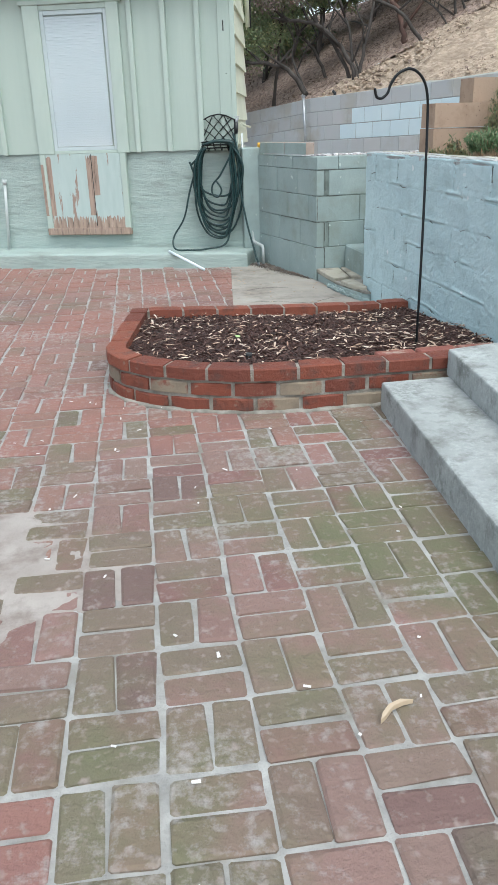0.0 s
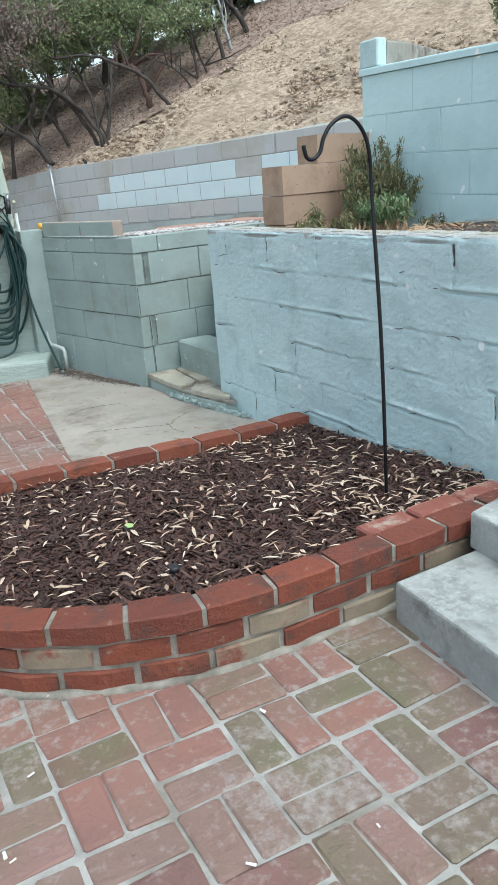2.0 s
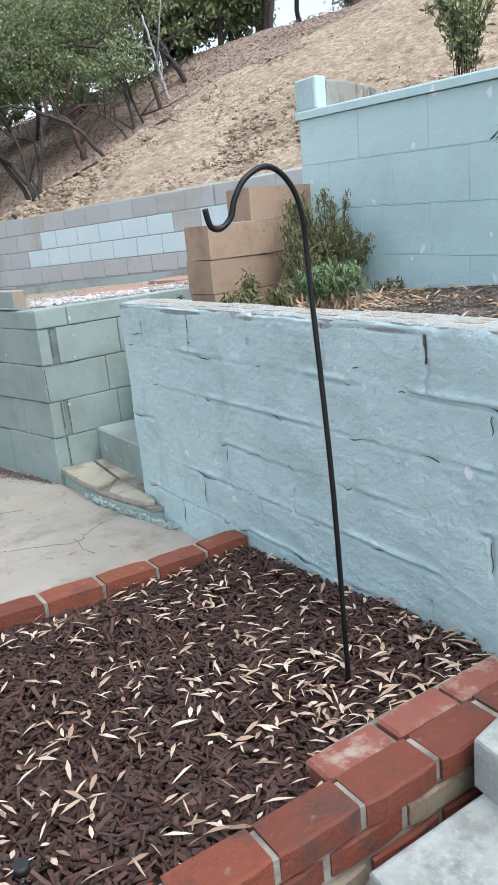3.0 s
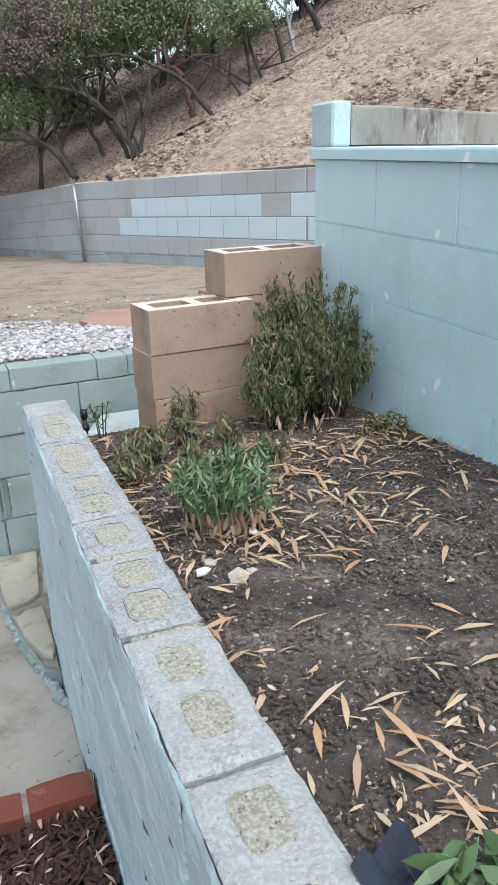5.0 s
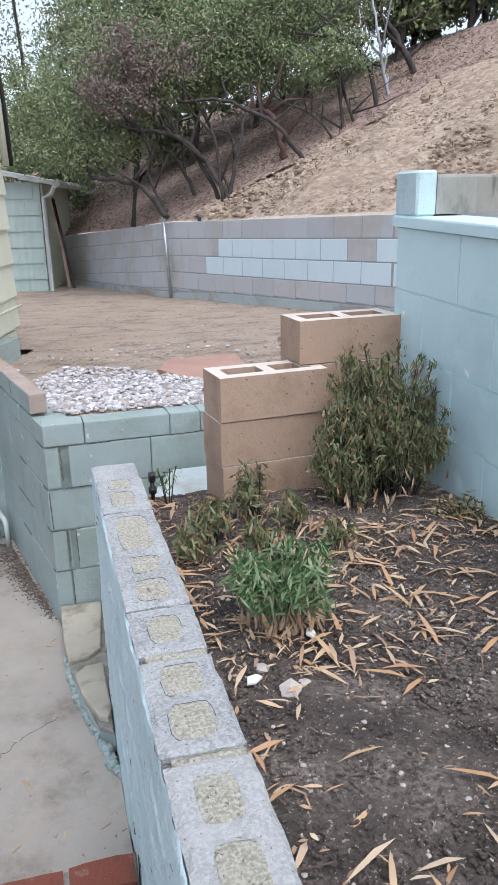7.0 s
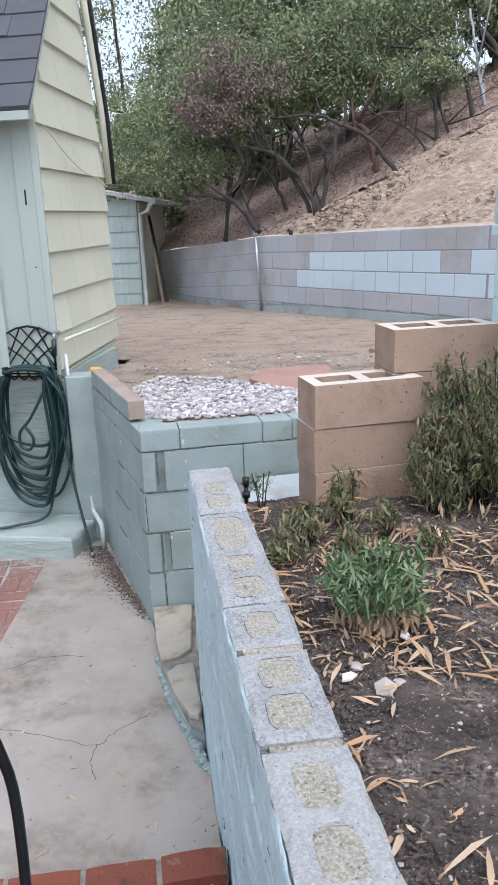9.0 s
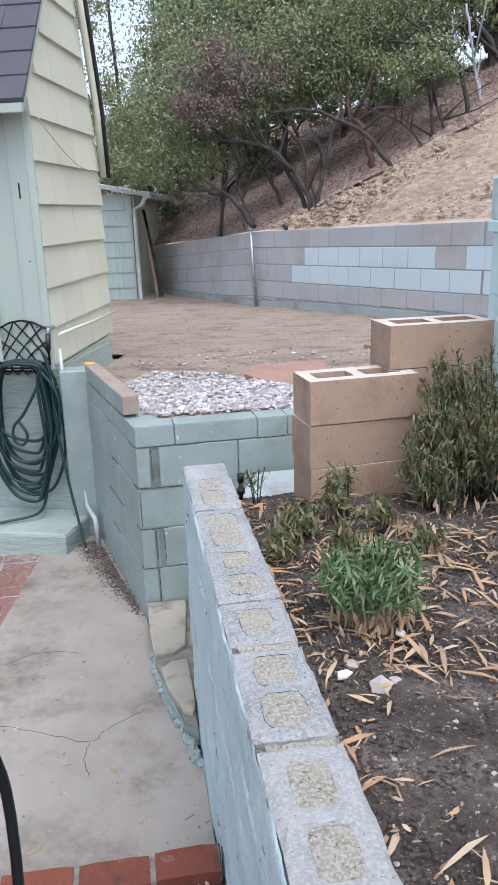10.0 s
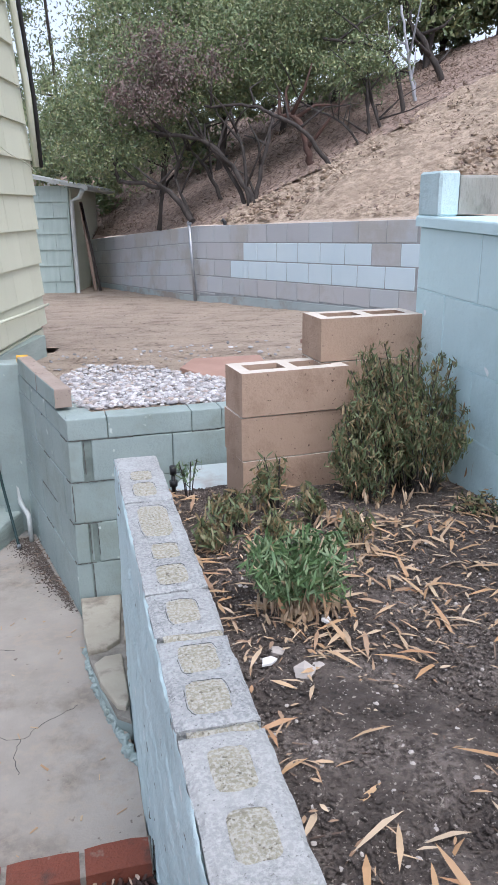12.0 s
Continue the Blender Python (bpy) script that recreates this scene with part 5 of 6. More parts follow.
def tree(name, limbs, crowns, leaf, bark, label, leaf_len=0.046, leaf_wid=0.017, droop=0.4, twigs=5):
    base = Vector(limbs[0][1][0])
    root = thing(name, label, "tree", Matrix.Translation(base))
    rr = random.Random(len(name) + int(base.x * 100))
    for k, (r, pts) in enumerate(limbs):
        if (pts[0][0] - WALL_P.x) * WALL_N.x + (pts[0][1] - WALL_P.y) * WALL_N.y > 0.25:
            pts = [(pts[0][0] + 0.05, pts[0][1] + 0.02, pts[0][2] - 0.20)] + list(pts)
        line = [p - base for p in spline([Vector(p) for p in pts], 5)]
        line = [p + Vector((rr.uniform(-1, 1), rr.uniform(-1, 1), rr.uniform(-1, 1))) * r * 0.25 for p in line]
        bm = tube(line, [r * 0.60 * (1.3 if i == 0 else 1.0 - 0.5 * i / len(line)) for i in range(len(line))], 8)
        for j in range(twigs):
            i = rr.randrange(len(line) // 3, len(line))
            a = line[i]
            d = Vector((rr.uniform(-1, 1), rr.uniform(-0.6, 1), rr.uniform(0.1, 1.2))).normalized()
            L = rr.uniform(0.4, 1.0)
            mid = a + d * L * 0.5 + Vector((rr.uniform(-0.1, 0.1), 0, rr.uniform(0, 0.12)))
            tube([a, mid, a + d * L + Vector((rr.uniform(-0.15, 0.15), 0, 0.05))], [r * 0.35, r * 0.22, r * 0.08], 5, bm)
        part("trunk" if k == 0 else "limb", bm, bark, root)
    for c, rad, n in crowns:
        pts = crown_points(np.array(c) - np.array(base), rad, int(n * (1.9 if leaf_len < 0.05 else 1.2)), nprng)
        part("crown", leaves("crown", pts, leaf_len, leaf_wid, leaf, nprng, droop), leaf, root)
    return root


for key, limbs in TRUNKS.items():
    bark = M["palebark"] if key == "gum" else M["redbark"] if key == "oak_r" else M["bark"]
    tree("gum_tree" if key == "gum" else "oak_tree", limbs, CROWNS[key], M["oakleaf"], bark, {"gum": "slim gum tree with smooth pale bark on the hillside", "oak_r": "leaning oak with peeling red bark on the wooded slope", "oak_e": "short twin-stemmed oak with green leaves on the slope", "oak_d": "thin bare leaning oak branch low on the slope"}.get(key, "leaning dark-barked oak with small green leaves above the block wall"))
tree("mauve_tree", [(0.05, [(2.3, 14.9, 1.5), (2.45, 15.0, 2.6), (2.6, 15.1, 3.4)])], [((2.45, 13.95, 3.55), (0.9, 0.5, 0.55), 2300), ((2.1, 14.0, 3.1), (0.5, 0.4, 0.3), 1100)], M["redleaf"], M["bark"], "oak with dull mauve and brown foliage among green trees")

# woods behind
def far_tree(x, y, z, h, w, leaf, label, n=7500, name="tree"):
    base = Vector((x, y, z))
    limbs = [(0.12, [(x, y, z - 0.4), (x + 0.2, y, z + h * 0.4), (x - 0.1, y + 0.2, z + h * 0.8)])]
    cr = [((x + dx * w, y, z + h * dz), (w * 0.75, w * 0.5, h * 0.22), n // 3) for dx, dz in ((0.3, 0.5), (-0.35, 0.68), (0.05, 0.9))]
    return tree(name, limbs, cr, leaf, M["bark"], label, 0.11, 0.042, 0.5, 5)


for x, y, z, h, w in ((-1.6, 27, 0.3, 12.0, 2.6), (0.9, 28, 0.5, 11.0, 2.4), (-2.5, 24, 0.3, 6.0, 2.0), (-0.3, 23, 0.4, 4.2, 1.3), (2.7, 20.5, 1.0, 5.5, 1.5), (3.4, 19, 2.5, 5.0, 1.8), (5.5, 18, 3.6, 4.5, 1.8), (7.6, 17.5, 4.6, 4.2, 1.7), (3.8, 25, 2.0, 8.0, 2.2), (6.5, 24, 5.0, 6.5, 2.6), (10.5, 23, 7, 6, 2.6), (-5, 27, 0.3, 9, 2.6), (8.6, 15.2, 4.6, 3.2, 1.4), (12.5, 19, 6.5, 5, 2.2), (8.5, 19.5, 5.5, 5, 2.0), (6.6, 15.6, 3.7, 2.6, 1.2), (7.8, 15.6, 4.0, 2.4, 1.3), (5.6, 17, 3.4, 2.6, 1.4), (4.6, 16.8, 2.9, 2.6, 1.3), (3.5, 16.8, 2.3, 2.8, 1.3), (2.6, 17.8, 1.6, 2.8, 1.3), (1.3, 19.6, 0.7, 3.2, 1.3), (8.3, 14.6, 4.4, 3.4, 1.2), (9.2, 16.2, 4.7, 3.2, 1.3), (11.2, 15.6, 5.6, 3.2, 1.5), (8.2, 15.9, 3.3, 3.2, 1.2), (10.2, 18.6, 4.3, 3.4, 1.6), (7.4, 16.8, 3.2, 3.2, 1.2), (12.4, 17.2, 4.6, 3.6, 1.6)):
    far_tree(x, y, z, h, w, M["oakleaf"], "dense green tree in the woods beyond the yard")

# ---- hose reel and hose on the house wall ----
reel = thing("hose_holder", "black iron wall hose holder with an arched lattice back", "hose holder", HOUSE @ pose(-0.15, -0.045, 0))
arch = [(-0.145, 0, 1.03), (-0.145, 0, 1.15), (-0.145, 0, 1.235), (-0.07, 0, 1.270), (0, 0, 1.282), (0.07, 0, 1.270), (0.145, 0, 1.235), (0.145, 0, 1.15), (0.145, 0, 1.03)]
part("frame", tube(arch, 0.0065, 6), M["iron"], reel)
for s_ in (-1, 1):
    for x0, x1, x2, z0, z2 in ((-0.145, -0.06, -0.05, 1.09, 1.272), (-0.145, 0.01, 0.045, 1.05, 1.274), (-0.07, 0.075, 0.12, 1.05, 1.247), (0.0, 0.10, 0.143, 1.05, 1.17)):
        pts = [(s_ * x0, 0.002, z0), (s_ * (0.45 * x0 + 0.55 * x1), 0.002, 0.5 * (z0 + z2) - 0.005), (s_ * x2, 0.002, z2)]
        part("lattice_bar", tube(spline(pts, 5), 0.0045, 6), M["iron"], reel)
for r_, z_ in ((0.12, 1.045), (0.11, 1.015), (0.07, 0.99)):
    part("shelf_bar", tube(spline([(-0.145, 0.0, z_), (-0.135, -r_ * 0.75, z_ + 0.012), (0.0, -r_, z_ + 0.018), (0.135, -r_ * 0.75, z_ + 0.012), (0.145, 0.0, z_)], 5), 0.006, 6), M["iron"], reel)
for x_ in (-0.09, -0.03, 0.03, 0.09):
    part("hook_bar", tube(spline([(x_, 0.0, 1.0), (x_, -0.05, 0.985), (x_, -0.11, 1.03), (x_, -0.13, 1.07)], 4), 0.005, 6), M["iron"], reel)
hose = thing("garden_hose", "dark green garden hose hung in loose loops on the iron holder", "hose", HOUSE @ pose(-0.15, -0.045, 0))
rr = random.Random(21)
for k in range(13):
    wl, wr, zb = rr.uniform(0.13, 0.21), rr.uniform(0.10, 0.19), [0.36, 0.42, 0.48, 0.55, 0.62, 0.40, 0.70, 0.33, 0.52, 0.38, 0.58, 0.45, 0.35][k]
    off, y0 = rr.uniform(-0.03, 0.03), -0.02 - 0.009 * k
    zb -= 0.10
    wl, wr = wl * 1.22, wr * 1.15
    hump = 1.055 + 0.003 * (k % 5)
    pts = [(off - 0.115, y0 - 0.01, hump - 0.02), (off - 0.04, y0 - 0.015, hump), (off + 0.04, y0 - 0.015, hump), (off + 0.115, y0 - 0.01, hump - 0.02), (wr * 0.95, y0, 0.92), (wr + 0.01, y0, zb + 0.30), (wr * 0.62, y0, zb + 0.06), (off, y0, zb), (-wl * 0.62, y0, zb + 0.06), (-wl, y0, zb + 0.28), (-wl * 0.93, y0, 0.88), (off - 0.13, y0 - 0.005, hump - 0.05)]
    part("loop", tube(spline(pts, 7), 0.0092, 8), M["hose"], hose)
part("small_loop", tube(spline([(-0.02, -0.14, 0.74), (0.03, -0.145, 0.66), (0.0, -0.145, 0.60), (-0.05, -0.145, 0.62), (-0.05, -0.14, 0.70), (0.02, -0.14, 0.78), (0.12, -0.12, 0.95)], 6), 0.0085, 8), M["hose"], hose)
part("tail", tube(spline([(0.14, -0.08, 1.12), (0.17, -0.08, 1.0), (0.19, -0.10, 0.7), (0.25, -0.15, 0.38), (0.32, -0.22, 0.15), (0.363, -0.27, 0.03)], 7), 0.0085, 8), M["hose"], hose)
part("feed", tube(spline([(-0.17, -0.06, 0.95), (-0.27, -0.08, 0.66), (-0.33, -0.12, 0.42), (-0.43, -0.16, 0.25), (-0.40, -0.24, 0.155), (-0.25, -0.26, 0.15), (-0.12, -0.2, 0.15), (0.05, -0.12, 0.19), (0.1, -0.08, 0.4)], 7), 0.0085, 8), M["hose"], hose)
part("hose_end", tube([(0.364, -0.272, 0.030), (0.372, -0.285, 0.016)], 0.011, 8), M["galv"], hose, "metal coupling")
tap = thing("tap", "small brass tap with black hose connector at the house corner", "tap", HOUSE @ pose(0.02, -0.06, 1.24))
part("body", tube([(0, 0.05, 0), (0, -0.02, 0), (0, -0.03, -0.03)], 0.012, 8), M["galv"], tap)
part("connector", tube([(0, -0.03, -0.03), (-0.005, -0.035, -0.12)], 0.015, 8), M["black"], tap)
part("handle", box((-0.025, -0.03, 0.014), (0.025, -0.015, 0.02), 0.003), M["galv"], tap)
pipe = thing("drain_pipe", "thin grey plastic pipes in the corner by the curb", "pipe", HOUSE)
part("riser_pipe", tube([(0.10, -0.05, 0.66), (0.14, -0.06, 0.215), (0.15, -0.075, 0.185), (0.24, -0.205, 0.165), (0.248, -0.215, 0.14), (0.25, -0.217, 0.0)], 0.014, 8), M["pvc"], pipe)
part("elbow", tube([(0.09, 0.0, 0.665), (0.10, -0.05, 0.665), (0.10, -0.05, 0.63)], 0.015, 8), M["pvc"], pipe)
part("conduit", tube([(0.055, -0.03, 1.12), (0.075, -0.05, 0.13)], 0.010, 8), M["pvc"], pipe)
part("fitting", tube([(0.07, -0.03, 0.36), (0.07, -0.03, 0.30)], 0.024, 8), M["pvc"], pipe)
pipe2 = thing("stand_pipe", "pale grey standing pipe at the foot of the wall", "pipe", HOUSE @ pose(-2.27, -0.04, 0.13))
part("tube", tube([(0.05, 0, 0.63), (0.0, 0, 0.0)], 0.014, 8), M["pvc"], pipe2)
part("cap", tube([(0.05, 0, 0.60), (0.052, 0, 0.645)], 0.02, 8), M["pvc"], pipe2)
solid("loose_pipe", tube([(-0.60, -0.34, 0.145), (-0.24, -0.55, 0.014)], 0.012, 8), M["white"], "short white plastic pipe lying off the curb", "pipe", HOUSE)
part("knot_hole", box((-0.085, -0.0362, 1.93), (-0.075, -0.0345, 2.01), 0.001), M["shade"], house, "dark crack")
for z in (1.60, 1.24):
    part("knot_hole", box((-0.07, -0.0362, z), (-0.058, -0.0345, z + 0.006), 0.001), M["shade"], house, "dark crack")
wire = thing("cable", "thin cream cable sagging along the gable shingles", "cable", SIDE)
part("strand", tube(spline([(0.0, -0.05, 2.33), (0.30, -0.05, 2.22), (0.6, -0.05, 2.14), (0.95, -0.05, 2.10), (1.2, -0.04, 2.06)], 6), 0.004, 6), M["cream"], wire)
conduit = thing("conduit", "cream painted conduit low on the gable wall", "pipe", SIDE)
part("tube", tube([(0.0, -0.05, 1.20), (0.6, -0.05, 1.18), (1.22, -0.05, 1.17)], 0.010, 8), M["cream"], conduit)

# chimney of a far house
chim = thing("chimney", "pale chimney with a dark cap beyond the shed", "chimney", pose(0.73, 24.0, 0.3))
part("stack", box((-0.16, 0, 0), (0.16, 0.4, 3.2), 0.01), M["pvc"], chim)
part("cap", box((-0.22, -0.05, 3.2), (0.22, 0.45, 3.28), 0.02), M["shade"], chim)

# leaning boards by the shed
for x, a in ((1.36, 6), (1.44, 9)):
    b = thing("plank", "old dark plank leaning at the shed", "plank", pose(x, 16.4, 0.42, 0, -a, 0), group="planks at the shed")
    part("board", box((0, 0, 0), (0.05, 0.1, 1.5), 0.004), M["oldwood" if a == 6 else "bark"], b)

# ---- gravel, pavers, odds and ends ----
def slivers(name, pts, lx, ly, lz, material, rng, tilt=0.35):
    """Small flat splinters, one box each."""
    n = len(pts)
    cube = np.array([(x, y, z) for x in (-0.5, 0.5) for y in (-0.5, 0.5) for z in (-0.5, 0.5)])
    s = np.stack([lx * rng.uniform(0.4, 1.5, n), ly * rng.uniform(0.5, 1.5, n), np.full(n, lz)], -1)[:, None]
    v = cube[None] * s
    v[:, [0, 1, 6], 1] *= 0.5
    a, b, c = rng.uniform(0, 2 * np.pi, n), rng.normal(0, tilt, n), rng.normal(0, tilt, n)
    x, y, z = v[..., 0], v[..., 1], v[..., 2]
    y, z = y * np.cos(c)[:, None] - z * np.sin(c)[:, None], y * np.sin(c)[:, None] + z * np.cos(c)[:, None]
    x, z = x * np.cos(b)[:, None] + z * np.sin(b)[:, None], -x * np.sin(b)[:, None] + z * np.cos(b)[:, None]
    x, y = x * np.cos(a)[:, None] - y * np.sin(a)[:, None], x * np.sin(a)[:, None] + y * np.cos(a)[:, None]
    v = np.stack([x, y, z], -1) + np.asarray(pts)[:, None]
    f = np.array([(0, 1, 3, 2), (4, 6, 7, 5), (0, 4, 5, 1), (2, 3, 7, 6), (0, 2, 6, 4), (1, 5, 7, 3)])
    return quads(name, v.reshape(-1, 3), (f[None] + (np.arange(n) * 8)[:, None, None]).reshape(-1, 4), material)


def scatter(n, test, lo, hi, rng):
    out = []
    while len(out) < n:
        p = rng.uniform(lo, hi)
        if test(p[0], p[1]):
            out.append(p)
    return np.array(out)


GRAVEL = [(0.90, 6.80), (1.6, 6.80), (1.95, 6.82), (1.72, 7.3), (1.52, 7.62), (1.30, 8.0), (0.98, 8.15), (0.82, 7.75), (0.80, 7.3)]
rs = np.random.RandomState(3)
p = scatter(3300, lambda x, y: inside(x, y, GRAVEL) and rs.rand() < 1.1 - 0.65 * (y - 6.8), (0.7, 6.8), (2.0, 8.4), rs)
q = scatter(160, lambda x, y: x > yard_left(y) + 0.05, (0.6, 6.85), (2.6, 9.0), rs)
p = np.concatenate([p, q])
tagged(new("gravel", pebbles("gravel", np.stack([p[:, 0], p[:, 1], yard_z(p[:, 0], p[:, 1]) + rs.uniform(0.004, 0.020, len(p))], -1), 0.0135, M["pebble"], rs)), "loose white and grey pebbles spread on the dirt", "gravel", kind="stuff")
p = scatter(700, lambda x, y: x > yard_left(y) + 0.05, (0.6, 6.9), (4.2, 16.0), rs)
tagged(new("dirt_clods", pebbles("dirt_clods", np.stack([p[:, 0], p[:, 1], yard_z(p[:, 0], p[:, 1]) + 0.004], -1), 0.011, M["dirt"], rs)), "small dark clods and leaf bits on the yard", "clods", kind="stuff")
for pts, z, lab in (([(1.50, 7.76), (1.62, 8.02), (2.05, 8.02), (1.98, 7.30), (1.70, 7.27)], 0.885, "red sandstone paver lying on the gravel"), ([(2.55, 8.75), (2.95, 8.95), (3.0, 8.45), (2.68, 8.44)], 0.845, "red sandstone paver lying on the dirt yard")):
    solid("paver", prism(pts, z - 0.02, z + 0.028, bevel=0.006), M["redstone"], lab, "paver", group="loose red pavers")
tape = thing("toy_tape", "small yellow plastic reel lying on the sage block wall", "reel", pose(0.615, 7.715, 1.0))
part("body", tube([(-0.03, 0, 0.02), (0.03, 0, 0.02)], 0.022, 10), M["yellow"], tape)
part("hub", tube([(0.028, 0, 0.02), (0.034, 0, 0.02)], 0.010, 8), M["shade"], tape)
riser = thing("sprinkler", "short black plastic sprinkler riser at the wall top", "sprinkler", pose(1.20, 5.93, 0.86))
part("stem", tube([(0, 0, -0.05), (0, 0, 0.045)], 0.008, 8), M["black"], riser)
part("collar", tube([(0, 0, 0.0), (0, 0, 0.02)], 0.015, 10), M["black"], riser)
part("head", tube([(0, 0, 0.045), (0, 0, 0.075)], 0.013, 10), M["black"], riser)
spr = thing("sprinkler", "dark plastic sprinkler head standing in the mulch", "sprinkler", pose(-0.215, 3.95, 0.14))
part("stem", tube([(0, 0, 0), (0.005, 0, 0.05)], 0.012, 8), M["galv"], spr)
part("head", tube([(0.005, 0, 0.045), (0.006, 0, 0.065)], 0.015, 10), M["black"], spr)
hp = thing("pipe_stub", "small black pipe stub above the block wall", "pipe", pose(2.95, 13.35, 1.55))
part("stem", tube([(0, 0, -0.1), (0, 0, 0.08), (-0.04, 0, 0.11)], 0.025, 8), M["black"], hp)
for x, y, r in ((1.265, 4.585, 0.017), (1.235, 4.68, 0.011), (1.30, 4.60, 0.013), (1.62, 4.9, 0.010), (1.7, 4.45, 0.012)):
    st = new("rock", pebbles("rock", np.array([(0.0, 0.0, 0.0)]), r * 1.15, M["rock"], rs))
    st.location = (x, y, float(bed_z(np.array(x), np.array(y))) + r * 0.3)
    tagged(st, "small pale rock half sunk in the bed soil", "rock", group="rocks in the bed")
for x, y, a in ((1.205, 4.63, 20), (1.37, 4.765, 70)):
    bm = prism([(-0.019, -0.007), (0.0, -0.011), (0.02, -0.003), (0.013, 0.009), (-0.008, 0.010)], 0, 0.006, bevel=0.002)
    solid("scrap", bm, M["bleached"], "small bleached white scrap lying on the soil", "scrap", pose(x, y, float(bed_z(np.array(x), np.array(y))) + 0.01, 8, 4, a), group="white scraps")

# ---- shrubs ----
def shrub(name, at, height, radius, stems, per, leaf, stem_mat, label, leng, wid, droop, seed, lean=0.6, low=0.22, skirt=0, clump=0.0):
    """Thin stalks with narrow leaves; low: how far down the stalks the leaves start; skirt: dead leaves hung about the foot; clump: how far stalks gather into plumes."""
    root = thing(name, label, "shrub", pose(*at))
    rng2 = np.random.RandomState(seed)
    bm, pts = bmesh.new(), []
    plumes = rng2.uniform(0, 2 * np.pi, 9)
    for k in range(stems):
        a, r = rng2.uniform(0, 2 * np.pi), radius * rng2.uniform(0.1, 1.0) ** 0.6
        tall = 1.0
        if clump:
            q = rng2.randint(0, 9)
            a = a * (1 - clump) + plumes[q] * clump
            tall = 0.62 + 0.38 * ((q * 5) % 9) / 8
            r = r * (1 - clump) + radius * (0.25 + 0.7 * ((q * 7) % 9) / 8) * clump
        h = height * tall * rng2.uniform(0.65, 1.0) * (1 - 0.18 * (r / radius) ** 2)
        b = Vector((math.cos(a) * r * 0.25, math.sin(a) * r * 0.25, -0.01))
        m = Vector((math.cos(a) * r * lean, math.sin(a) * r * lean, h * 0.6))
        t = Vector((math.cos(a) * r, math.sin(a) * r, h))
        line = spline([b, m, t], 4)
        tube(line, [0.0020] * len(line), 4, bm, caps=False)
        for j in range(per):
            f = rng2.uniform(low, 1.0) ** 0.8 * (len(line) - 1)
            i = min(int(f), len(line) - 2)
            pnt = line[i].lerp(line[i + 1], f - i)
            pts.append(np.array(pnt) + rng2.normal(0, 0.005 + leng * 0.20, 3) * np.array([1, 1, 0.7]))
    part("stalk", bm, stem_mat, root, "thin brown stalks")
    part("foliage", leaves("foliage", np.array(pts), leng, wid, leaf, rng2, droop), leaf, root)
    if skirt:
        a, r = rng2.uniform(0, 2 * np.pi, skirt), radius * rng2.uniform(0.3, 0.8, skirt)
        dead = np.stack([np.cos(a) * r, np.sin(a) * r, rng2.uniform(0.0, height * 0.35, skirt)], -1)
        part("dead_leaves", leaves("dead_leaves", dead, 0.045, 0.008, M["straw"], rng2, 4.0), M["straw"], root, "dead tan leaves hanging at the foot")
    return root


GREEN = "small bright green shrub with narrow leaves and dry stalks"
WILTED = "bushy grey-green shrub with drooping wilted leaves by the blocks"
LOW = "low straggling shrub with dull wilted leaves"
shrub("shrub", (1.325, 4.83, 0.945), 0.185, 0.120, 95, 26, M["leafgreen"], M["leafpiece"], GREEN, 0.040, 0.0060, -0.7, 5, 0.62, 0.40, 190)
shrub("shrub", (1.985, 5.60, 0.84), 0.60, 0.27, 150, 95, M["leafdull"], M["bark"], WILTED, 0.026, 0.0055, 1.9, 6, 0.62, 0.30, 60, 0.45)
shrub("shrub", (1.80, 5.52, 0.84), 0.43, 0.17, 60, 62, M["leafdull"], M["bark"], WILTED, 0.026, 0.0055, 1.9, 16, 0.7, 0.25, 50, 0.6)
for k, (x, y, z, h, r, st, per) in enumerate(((1.47, 5.50, 0.90, 0.20, 0.10, 16, 22), (1.30, 5.38, 0.92, 0.10, 0.10, 20, 16), (1.22, 5.24, 0.93, 0.09, 0.07, 14, 16), (1.42, 5.24, 0.93, 0.10, 0.08, 16, 16), (1.55, 5.34, 0.92, 0.13, 0.08, 14, 18), (1.60, 5.16, 0.93, 0.11, 0.06, 9, 18), (1.38, 5.56, 0.88, 0.10, 0.07, 12, 14))):
    shrub("shrub", (x, y, z), h, r, st, per, M["leafdull"], M["bark"], LOW, 0.036, 0.0070, 1.3, 60 + k, 0.6, 0.3, 14, 0.5)
shrub("shrub", (1.235, 5.80, 0.86), 0.15, 0.05, 4, 16, M["leafgreen"], M["bark"], "small green sprig beside the wall end", 0.032, 0.006, 0.4, 10, 0.6, 0.3)
shrub("shrub", (2.05, 5.30, 0.90), 0.08, 0.07, 12, 12, M["leafdull"], M["bark"], LOW, 0.03, 0.007, 0.6, 12)

shrub("shrub", (2.72, 5.42, 1.76), 0.60, 0.20, 26, 40, M["yellowleaf"], M["bark"], "thin yellow-green bush growing above the weathered kerb", 0.042, 0.013, 0.8, 31, 0.4)
shrub("shrub", (2.86, 4.98, 1.76), 0.75, 0.28, 34, 42, M["yellowleaf"], M["bark"], "thin yellow-green bush growing above the weathered kerb", 0.042, 0.013, 0.8, 32, 0.4)
shrub("shrub", (1.245, 3.845, 0.95), 0.07, 0.05, 8, 8, M["leafgreen"], M["bark"], "small green seedling beside the dark cloth", 0.05, 0.02, 0.2, 33)
vine = thing("vine", "green leafy vine hanging over the pale blue wall", "vine", pose(2.20, 4.52, 1.76))
